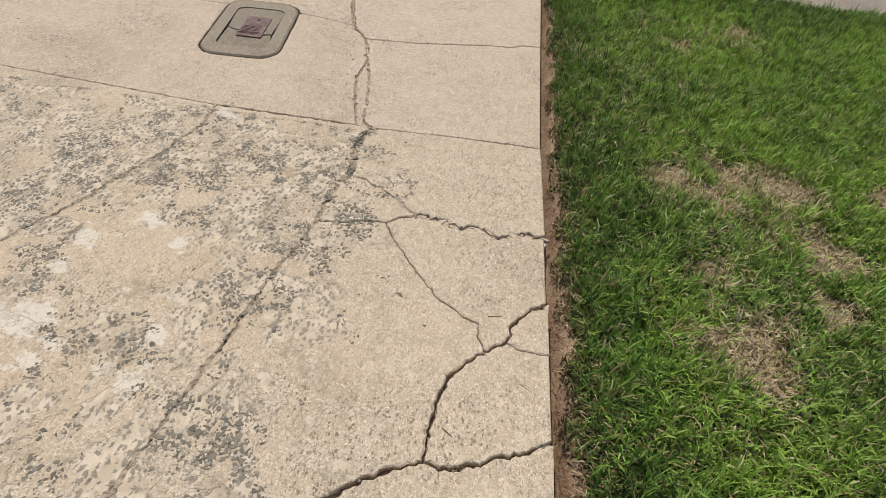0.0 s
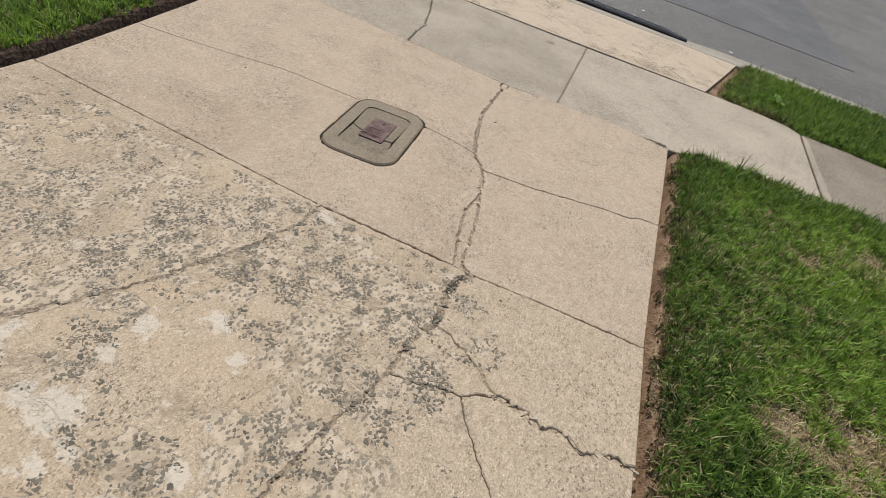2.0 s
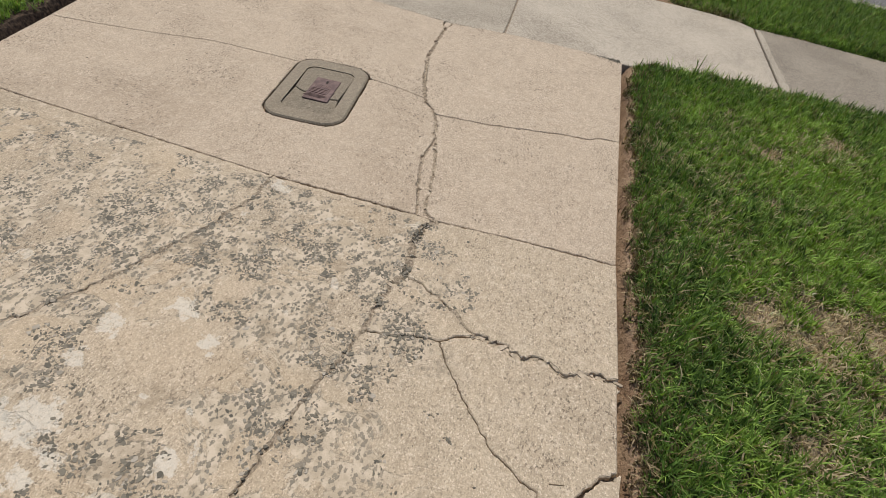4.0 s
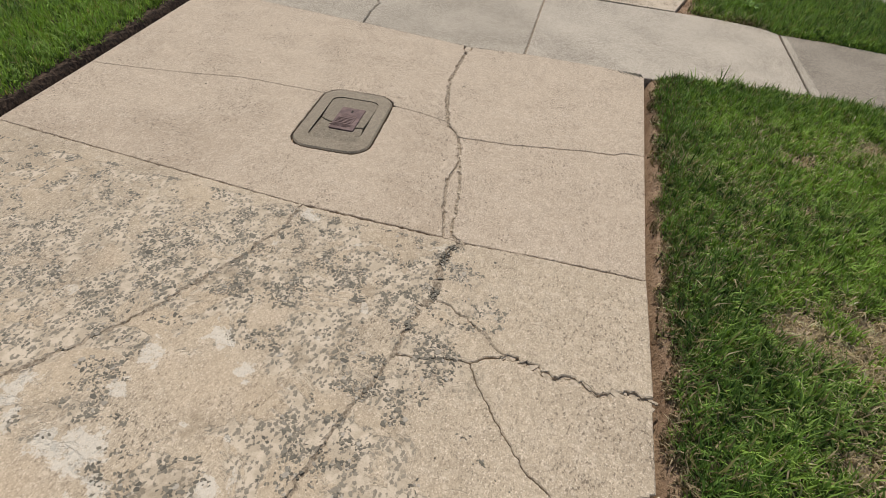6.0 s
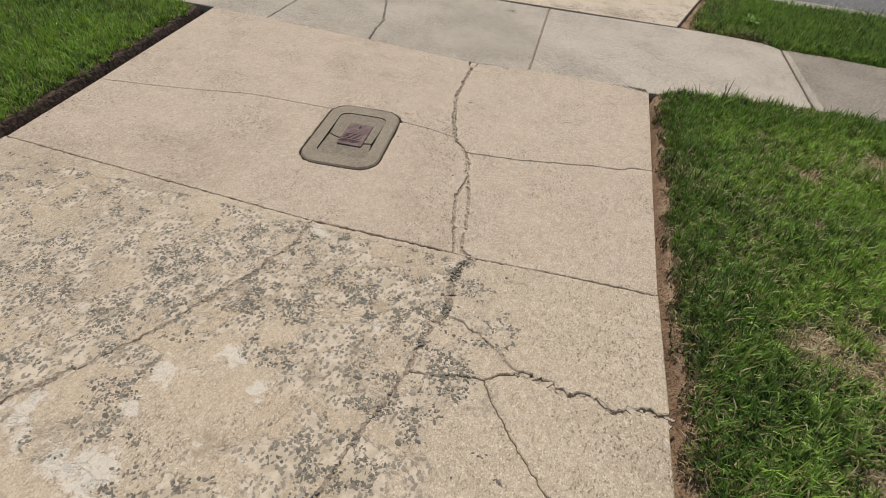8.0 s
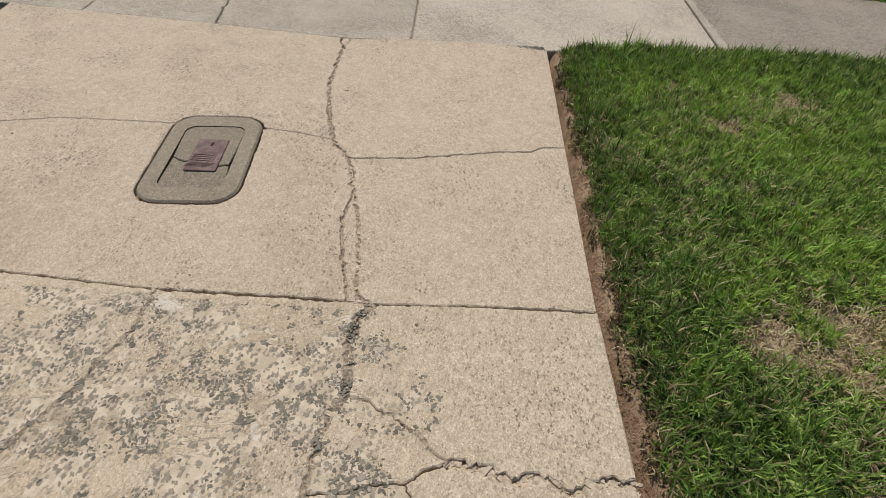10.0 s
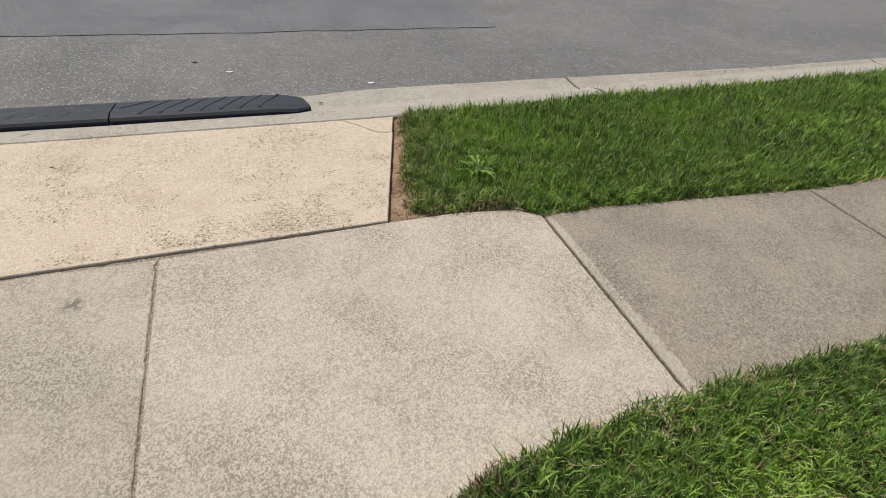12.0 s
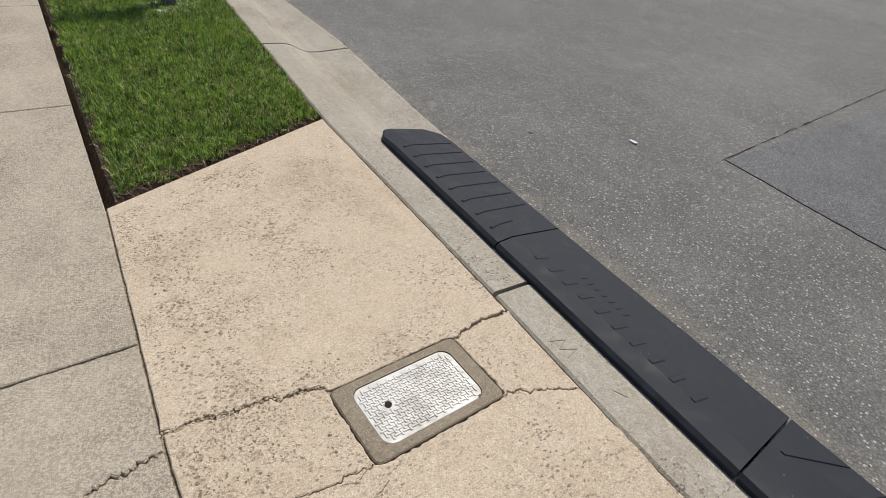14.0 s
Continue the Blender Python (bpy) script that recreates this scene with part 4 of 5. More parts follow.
slab_piece("lid_half", outline("-lid_break", "-lid_up") if lid_top[0][0] < 0 else outline("lid_break", "lid_up"), lid_mat, cover, 0.001, deep=0.05, chip=0.004, seed=61)
slab_piece("lid_half", outline("lid_dn", "-lid_break"), lid_mat, cover, -0.002, deep=0.05, chip=0.004, seed=62)
iron_plate = part("iron_plate", plate(ring_points(0.010, 0.004, 0.106, 0.188, 0.006, 4), -0.01, 0.004, 0.002), iron, cover, "rusty purple-brown iron plate")
for x0_, x1_, y0_, y1_ in ((-0.030, 0.042, -0.002, 0.002), (-0.030, 0.042, -0.036, -0.032), (-0.032, -0.028, -0.036, 0.002), (0.040, 0.044, -0.036, 0.002),
                           (-0.024, 0.036, -0.013, -0.009), (-0.024, 0.036, -0.024, -0.020)):
    bm = bmesh.new()
    box(bm, x0_, x1_, y0_, y1_, 0.003, 0.0062, 0.0007)
    part("raised_bar", bm, iron, iron_plate)
bm = bmesh.new()
for n in range(9):
    for y0_, lean_ in ((0.026, 40), (-0.058, -40)):
        bmesh.ops.create_cube(bm, size=1, matrix=Matrix.Translation((-0.030 + 0.009 * n, y0_, 0.0042)) @ Matrix.Rotation(radians(lean_), 4, "Z") @ Matrix.Diagonal((0.0024, 0.034, 0.003, 1)))
part("hatched_relief", bm, iron, iron_plate, kind="stuff")
bm = bmesh.new()
box(bm, 0.002, 0.011, 0.056, 0.077, 0.0015, 0.0048, 0.001)
part("key_hole", bm, hole_mat, iron_plate, "dark upright key slot")
bm = bmesh.new()
box(bm, 0.052, 0.068, -0.085, 0.004, -0.004, 0.0012, 0.002)
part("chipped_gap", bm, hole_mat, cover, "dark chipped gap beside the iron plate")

# ---- meter box in the apron ----
meter = empty("meter_box", "pale metal meter box lid with raised tread, mortared into the apron", "meter box", at=(*METER, -0.005))
part("collar", collar(ring_points(0, 0, 0.288, 0.468, 0.024, 2, 8), ring_points(0.0, 0.0, 0.232, 0.372, 0.042, 2, 8), -0.09, 0.008, 0.004), collar_mat, meter, "rough brown mortar frame")
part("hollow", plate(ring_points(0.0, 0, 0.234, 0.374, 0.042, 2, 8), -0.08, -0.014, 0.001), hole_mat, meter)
lid = part("lid", plate(ring_points(0.0, 0, 0.224, 0.364, 0.040, 2, 8), -0.012, 0.006, 0.003), metal_pale, meter, "pale grey tread-plate lid")
bm = bmesh.new()
for i in range(-7, 8):
    for j in range(-12, 13):
        x_, y_ = i * 0.0148, j * 0.0148
        if abs(x_) > 0.103 or abs(y_) > 0.173 or (abs(x_) > 0.080 and abs(y_) > 0.150) or math.hypot(x_ + 0.009, y_ + 0.103) < 0.018:
            continue
        m = Matrix.Rotation(radians(2), 4, "Z") @ Matrix.Translation((x_, y_, 0.0066)) @ Matrix.Rotation(radians(90 if (i + j) % 2 else 0), 4, "Z") @ Matrix.Diagonal((0.0200, 0.0062, 0.0054, 1))
        bmesh.ops.create_cube(bm, size=1, matrix=m)
tread = part("tread_relief", bm, metal_pale, lid, kind="stuff")
bm = bmesh.new()
bmesh.ops.create_cone(bm, cap_ends=True, segments=16, radius1=0.011, radius2=0.011, depth=0.006, matrix=Matrix.Translation((-0.009, -0.103, 0.0065)))
part("finger_hole", bm, hole_mat, lid, "dark round finger hole")

# ---- black rubber kerb ramp in the gutter ----
RAMP_AT, RAMP_TURN, RAMP_SHEAR = (-1.028, 2.582), -2.7, 0.13
kerb_ramp = empty("kerb_ramp", "black rubber kerb ramp of three sections in the gutter", "kerb ramp", at=(*RAMP_AT, 0))
kerb_ramp.rotation_euler[2] = radians(RAMP_TURN)


def ramp_top(v):
    return lerp_rows(((0, 0.016), (0.02, 0.022), (0.10, 0.020), (0.427, -0.048), (0.452, -0.060)), v)


def ramp_section(name, u0, u1, taper, label):
    """taper: -1 or 1 where the section ends the ramp on that side, 0 within it."""
    bm = bmesh.new()
    us = sorted({u0 + 0.085, u1 - 0.085, *np.linspace(u0, u1, 25), *np.linspace(u0, u0 + 0.09, 10), *np.linspace(u1 - 0.09, u1, 10)})
    rows = []
    for u in us:
        t = (u - u0) if taper < 0 else (u1 - u) if taper > 0 else 9
        away = max(0, 0.085 - t)
        cut = away * 1.05
        v0, v1 = 0.0 + cut * 0.6, 0.452 - cut * 0.9
        low = 0.018 * max(0, 1 - t / 0.22) ** 1.3
        vs = [v0, v0 + 0.015, 0.10, 0.22, v1 - 0.025, v1]
        top = [(v, ramp_top(v) - low - (0.008 if i in (0, 5) else 0)) for i, v in enumerate(vs)]
        bottom = [(v1, -0.092), (v0 + 0.14, -0.095), (v0 + 0.002, -0.045)]
        rows.append([bm.verts.new((u - RAMP_SHEAR * v, v, z)) for v, z in top + bottom])
    n = len(rows[0])
    for p, q in zip(rows, rows[1:]):
        for i in range(n):
            bm.faces.new((p[i], q[i], q[(i + 1) % n], p[(i + 1) % n]))
    bm.faces.new(rows[0])
    bm.faces.new(rows[-1])
    bmesh.ops.recalc_face_normals(bm, faces=bm.faces)
    return part(name, bm, rubber, kerb_ramp, label)


def rib(section, u, va, vb, skew, wide=0.006, high=0.0025, low=0.0):
    """A thin raised rib that follows the slope of the ramp."""
    bm = bmesh.new()
    rows = []
    for f in np.linspace(0, 1, 7):
        v = va + (vb - va) * f
        uu = u + skew * f
        z = ramp_top(v) - low
        rows.append([bm.verts.new((uu - RAMP_SHEAR * v + s * wide, v, z + dz)) for s, dz in ((-1, -0.002), (-0.5, high), (0.5, high), (1, -0.002))])
    for p, q in zip(rows, rows[1:]):
        for i in range(3):
            bm.faces.new((p[i], p[i + 1], q[i + 1], q[i]))
    bmesh.ops.recalc_face_normals(bm, faces=bm.faces)
    return part("rib", bm, rubber, section)


left_end = ramp_section("end_section", -2.372, -1.206, -1, "ribbed end section with clipped corners")
centre = ramp_section("centre_section", -1.198, -0.006, 0, "smooth middle section with worn raised marks")
right_end = ramp_section("end_section", 0.002, 1.085, 1, "ribbed end section with clipped corners")
for n in range(8):
    rib(left_end, -2.12 + 0.117 * n, 0.05, 0.40 if n < 7 else 0.20, -0.02, 0.011, 0.0045)
    rib(right_end, 0.045 + 0.107 * n, 0.06 if n else 0.22, 0.42, 0.15, 0.011, 0.0040)
for n in range(10):
    rib(centre, -1.04 + 0.090 * n, 0.10, 0.17, 0.012, 0.016, 0.0026)
for n in range(7):
    rib(centre, -0.86 + 0.040 * n, 0.22, 0.25, 0.004, 0.008, 0.0022)

# scratched strokes in the kerb top
scratch = empty("scratched_mark", "thin dark strokes scratched into the kerb top", "mark")
zigzag = [(-1.700, 2.466), (-1.680, 2.527), (-1.654, 2.473), (-1.627, 2.535), (-1.610, 2.471)]
strokes = list(zip(zigzag, zigzag[1:])) + [((-1.434, 2.507), (-1.393, 2.529))]
for (ax, ay), (bx, by) in strokes:
    bm = bmesh.new()
    d = Vector((bx - ax, by - ay, 0)).normalized() * 0.0011
    sidew = Vector((-d.y, d.x, 0))
    q = [Vector((px, py, -0.0005 - 0.05 * (py - KERB_BACK_AT(px) - 0.01))) for px, py in ((ax, ay), (bx, by))]
    for zz in (0.0, 0.0018):
        for p, s in ((q[0], -1), (q[0], 1), (q[1], 1), (q[1], -1)):
            bm.verts.new(p + sidew * s + Vector((0, 0, zz)))
    bm.verts.ensure_lookup_table()
    v = bm.verts
    for f in ((0, 1, 2, 3), (4, 5, 6, 7), (0, 1, 5, 4), (1, 2, 6, 5), (2, 3, 7, 6), (3, 0, 4, 7)):
        bm.faces.new([v[i] for i in f])
    bmesh.ops.recalc_face_normals(bm, faces=bm.faces)
    part("stroke", bm, lid_mat, scratch)

# ---- manhole in the road ----
manhole = empty("road_manhole", "round rusty iron manhole cover in the asphalt road", "manhole cover", at=(-0.54, 6.20, ROAD_Z))
circle = [(math.cos(a) * 1.0, math.sin(a) * 1.0) for a in np.linspace(0, 6.2832, 41)[:-1]]
part("ring", collar([(x * 0.36, y * 0.36) for x, y in circle], [(x * 0.315, y * 0.315) for x, y in circle], -0.03, 0.009, 0.004), manhole_mat, manhole)
disc = part("disc", plate([(x * 0.308, y * 0.308) for x, y in circle], -0.03, 0.007, 0.004), manhole_mat, manhole)
for n in range(8):
    bm = bmesh.new()
    a = 6.2832 * n / 8
    bmesh.ops.create_cube(bm, size=1, matrix=Matrix.Rotation(a, 4, "Z") @ Matrix.Translation((0.2, 0, 0.0085)) @ Matrix.Diagonal((0.13, 0.02, 0.005, 1)))
    part("raised_bar", bm, manhole_mat, disc)

# ---- mailbox on a post, on the verge ----
mailbox = empty("mailbox", "dark grey mailbox on a square post in the grass verge", "mailbox", at=(-6.08, 2.235, -0.02))
bm = bmesh.new()
box(bm, -0.05, 0.05, -0.05, 0.05, -0.1, 1.02, 0.006)
part("post", bm, post_mat, mailbox)
bm = bmesh.new()
arch = [(-0.11, 1.02), (0.11, 1.02), (0.11, 1.15)] + [(0.11 * math.cos(a), 1.15 + 0.09 * math.sin(a)) for a in np.linspace(0.3, 2.84, 9)] + [(-0.11, 1.15)]
ends = [[bm.verts.new((x, y, z)) for x, z in arch] for y in (-0.22, 0.28)]
for i in range(len(arch)):
    j = (i + 1) % len(arch)
    bm.faces.new((ends[0][i], ends[0][j], ends[1][j], ends[1][i]))
bm.faces.new(ends[0])
bm.faces.new(ends[1])
bmesh.ops.recalc_face_normals(bm, faces=bm.faces)
part("box", bm, post_mat, mailbox)

k = Mat("weathered wood", 0.85)
log_mat = k.done(k.mix(k.step(k.noise(30, 4), 0.36, 0.64), (0.24, 0.17, 0.11), (0.50, 0.40, 0.29)), k.bump(k.noise(90, 3), 0.6, 0.004))
k = Mat("crack dirt", 0.95)
crumb = k.noise(110, 4, 0.65)
crack_dirt = k.done(k.mix(k.step(crumb, 0.36, 0.66), (0.16, 0.122, 0.082), (0.43, 0.345, 0.245)), k.bump(crumb, 0.9, 0.006))

k = Mat("brown stones", 0.85)
rnd = k.node("ShaderNodeNewGeometry").outputs["Random Per Island"]
apron_stone = k.done(k.mix(rnd, (0.150, 0.114, 0.078), (0.44, 0.345, 0.24)), k.bump(k.noise(250, 2), 0.4, 0.002))

# ---- stones bared in the old slab, rubble in the wide cracks ----
rng = random.Random(4)


def old_worn(x, y):
    """How bare the old slab is at a place, 0 to 1."""
    line = lerp_rows(((-3.2, -0.86), (-2.56, -0.74), (-2.17, -0.655), (-1.95, -0.62), (-1.7, -0.60)), y)
    f = 0.42 if x < line else 0.42 * max(0.0, 1 - (x - line) / 0.16)
    f += 0.25 * max(0.0, 1 - abs(x - line) / 0.10)
    f = max([f] + [1.05 - 0.55 * math.hypot(x - px, y - py) / pr for px, py, pr in STONY])
    return f - 1.1 * max([0.0] + [1 - (math.hypot(x - px, y - py) / (1.35 * pr)) ** 2 for px, py, pr in SMOOTH])


spots = []
while len(spots) < 17000:
    x, y = rng.uniform(-2.44, -0.36), -1.70 - 1.6 * rng.random() ** 1.25
    f = old_worn(x, y) + 1.0 * noise.noise((x * 6.5, y * 6.5, 3)) + 1.1 * noise.noise((x * 21, y * 21, 9)) - 0.22
    if f > 0.25 + 0.7 * rng.random():
        s = min(0.0105, 0.0042 * math.exp(rng.gauss(0, 0.40)))
        spots.append((x, y, 0.004, s, 0.0005 + s * 0.07))
stones = tagged(quick("bared_stones", *pebbles(spots, rng), stone_mat, driveway), "small grey stones bared in the old concrete", kind="stuff")

spots = []
for name, count, spread, size, z in (("d1", 70, 0.020, 0.006, -0.001), ("d2", 60, 0.014, 0.006, -0.001), ("d3", 120, 0.006, 0.004, 0.000), ("e2", 330, 0.016, 0.011, -0.004), ("e1", 40, 0.006, 0.005, -0.006),
                                     ("a1", 110, 0.005, 0.0065, -0.005), ("a2", 40, 0.006, 0.009, -0.006), ("a3", 60, 0.007, 0.011, -0.006), ("a_right", 110, 0.010, 0.010, -0.006), ("a_left", 40, 0.004, 0.006, -0.007),
                                     ("k", 130, 0.007, 0.006, 0.001), ("h4", 50, 0.006, 0.005, -0.012), ("i", 30, 0.004, 0.004, -0.010), ("m", 90, 0.008, 0.007, -0.003), ("m2", 25, 0.008, 0.006, -0.002), ("s5", 60, 0.006, 0.006, -0.012)):
    line = EDGES[name][0]
    for _ in range(count):
        x, y = line[int(rng.random() ** (1.8 if name in ("k", "d3") else 1) * (len(line) - 1))]
        s = size * rng.uniform(0.5, 1.2)
        spots.append((x + rng.gauss(0, spread * 0.6), y + rng.gauss(0, spread * 0.6), z + rng.uniform(-0.004, 0.001), s, s * 0.22))
rubble = tagged(quick("crack_rubble", *pebbles(spots, rng), rubble_mat, driveway), "broken crumbs of concrete lying in the cracks", kind="stuff")

# dirt that has washed into the old cracks
for name, z_, half in (("d1", 0.0028, 0.020), ("d2", 0.0028, 0.014), ("d3", 0.0036, 0.009), ("k", 0.0036, 0.008), ("a1", -0.0045, 0.012), ("a2", -0.005, 0.008), ("a3", -0.004, 0.009), ("a_right", -0.005, 0.009), ("e1", 0.0032, 0.008), ("e2", -0.006, 0.020), ("f1", -0.003, 0.006), ("m", -0.006, 0.014), ("c_bit", -0.004, 0.010), ("s6", -0.009, 0.010), ("an_left", -0.009, 0.030), ("an_mid", -0.009, 0.030), ("an_right", -0.009, 0.030), ("a_left", -0.005, 0.007), ("h1", -0.013, 0.010), ("h3", -0.013, 0.010), ("h4", -0.012, 0.011), ("i", -0.011, 0.009), ("g", -0.004, 0.004), ("m2", -0.007, 0.008), ("m1", -0.012, 0.010), ("s5", -0.013, 0.009)):
    line = EDGES[name][0]
    rows_, fs = [], []
    for n, (x, y) in enumerate(line):
        (ax, ay), (bx, by) = line[max(0, n - 5)], line[min(len(line) - 1, n + 5)]
        d_ = math.hypot(bx - ax, by - ay) or 1
        dip = z_ + (0.002 if name[0] == "s" or name[:2] == "an" else 0.006) * noise.noise((x * 22, y * 22, 1)) - 0.002
        rows_ += [(x - (by - ay) / d_ * half * sd, y + (bx - ax) / d_ * half * sd, dip + 0.002 * noise.noise((x * 60, y * 60, sd))) for sd in (-1, 0, 1)]
    for n in range(len(line) - 1):
        fs += [(3 * n, 3 * n + 1, 3 * n + 4, 3 * n + 3), (3 * n + 1, 3 * n + 2, 3 * n + 5, 3 * n + 4)]
    quick("crack_dirt", rows_, fs, crack_dirt, pavement if name[0] == "s" else apron if name[0] == "m" or name[:2] == "an" else driveway)

# hairline cracks beside the meter box
for n, line in enumerate(([(-1.525, 1.716), (-1.50, 1.66), (-1.533, 1.581)], [(-1.375, 1.623), (-1.389, 1.563)], [(-1.60, 1.70), (-1.56, 1.64), (-1.575, 1.60)])):
    pts = jag(line, 0.006, 0.006, 80 + n)
    rows_ = [(x + sd * 0.0016, y + sd * 0.0004, 0.0018 + 0.0003 * abs(sd)) for x, y in pts for sd in (-1, 1)]
    quick("hairline_crack", rows_, [(2 * i, 2 * i + 1, 2 * i + 3, 2 * i + 2) for i in range(len(pts) - 1)], crack_dirt, apron)

# larger broken bits wedged in the cross crack
for n, (x, y, s) in enumerate(((-0.30, -2.100, 0.024), (-0.255, -2.118, 0.020), (-0.185, -2.120, 0.026), (-0.150, -2.110, 0.018), (-0.075, -2.112, 0.022), (-0.655, -2.055, 0.022), (-0.645, -1.99, 0.018), (-0.67, -2.12, 0.016))):
    quick("broken_bit", *pebbles([(x, y, -0.002, s, 0.005)], rng), rubble_mat, driveway)

# stones bared at the drive's worn corner
spots = []
while len(spots) < 130:
    x, y = rng.gauss(-0.055, 0.05), rng.gauss(0.012, 0.016)
    if x < -0.004 and y < 0.03:
        spots.append((x, y, 0.001, rng.uniform(0.003, 0.006), 0.003))
tagged(quick("bared_stones", *pebbles(spots, rng), stone_mat, driveway), "small grey stones bared at the slab's corner", kind="stuff")

# stones bared in the worn half of the apron
spots = []
while len(spots) < 8000:
    x, y = rng.uniform(-3.3, 0.35), 1.26 + 1.06 * rng.random() ** 1.7
    if y < lerp_rows(((-3.14, 1.308), (-1.954, 1.252), (-1.624, 1.247), (0.216, 1.278)), x) + 0.012 + 0.03 * rng.random() or not apron_left(y) + 0.07 < x < apron_right(y) - 0.02 or (abs(x - METER[0]) < 0.16 and abs(y - METER[1]) < 0.25):
        continue
    if 1.3 * noise.noise((x * 3, y * 3, 6)) + 0.8 * noise.noise((x * 11, y * 11, 2)) + 0.25 - 0.5 * (y - 1.3) > rng.random() * 0.8:
        s = min(0.0085, 0.0036 * math.exp(rng.gauss(0, 0.35)))
        spots.append((x, y, 0.0006, s, 0.0014))
tagged(quick("bared_stones", *pebbles(spots, rng), apron_stone, apron), "small brown stones bared in the apron", kind="stuff")

# grit on the paving and on the road's edge
spots = []
for x0, x1, y0, y1, count in ((-2.3, -0.05, -1.6, -0.05, 60), (-3.0, 0.3, 1.4, 2.3, 50), (-0.6, 0.0, -2.9, -1.7, 25)):
    for _ in range(count):
        s = rng.uniform(0.0015, 0.0042)
        spots.append((rng.uniform(x0, x1), rng.uniform(y0, y1), 0.004 if y0 < -1.65 else 0.001, s, s * 0.6))
# single dark chips on the newer slab and the apron
for x, y, s in ((-0.869, -0.539, 0.008), (-0.346, -0.117, 0.006), (-0.358, -0.342, 0.006), (-1.206, 2.100, 0.012), (-1.19, 2.085, 0.007), (-1.600, 1.493, 0.011), (-1.63, 2.10, 0.008)):
    spots.append((x, y, 0.002, s, s * 0.2))
for _ in range(800):
    x = rng.uniform(-6, 4)
    s = rng.uniform(0.0015, 0.005)
    spots.append((x, lerp_rows(KERB_ROAD, x) + abs(rng.gauss(0, 0.12)) - 0.05, ROAD_Z + 0.001, s, s))
grit_ob = tagged(quick("loose_grit", *pebbles(spots, rng), stone_mat), "loose dark grit scattered on paving and road edge", "grit", kind="stuff")

# crumbs on the bare earth strip beside the drive
spots = []
for _ in range(800):
    y = rng.uniform(-3.4, 0.0)
    s = rng.uniform(0.0006, 0.0022)
    x = right_x(y) + rng.uniform(0.004, 0.07)
    spots.append((x, y, ground_z(x, y) + 0.002, s, s))
for _ in range(250):
    y = rng.uniform(1.3, 2.35)
    s = rng.uniform(0.001, 0.003)
    x = apron_right(y) + rng.uniform(0.004, 0.09)
    spots.append((x, y, ground_z(x, y) + 0.003, s, s))
crumbs = tagged(quick("earth_crumbs", *pebbles(spots, rng), earth), "crumbs of brown earth beside the paving", "soil", kind="stuff")

# pale stones round the mailbox post
spots = []
for _ in range(160):
    a, r = rng.uniform(0, 6.28), rng.uniform(0.07, 0.24)
    x, y = -6.08 + r * math.cos(a), 2.235 + r * math.sin(a)
    spots.append((x, y, -0.004, rng.uniform(0.012, 0.026), 0.02))
quick("mulch_stones", *pebbles(spots, rng), scrap_mat)
tagged(bpy.data.objects["mulch_stones"], "pale stones heaped round the mailbox post", "stones", kind="stuff")


# ---- lawns ----
nrng = np.random.default_rng(11)


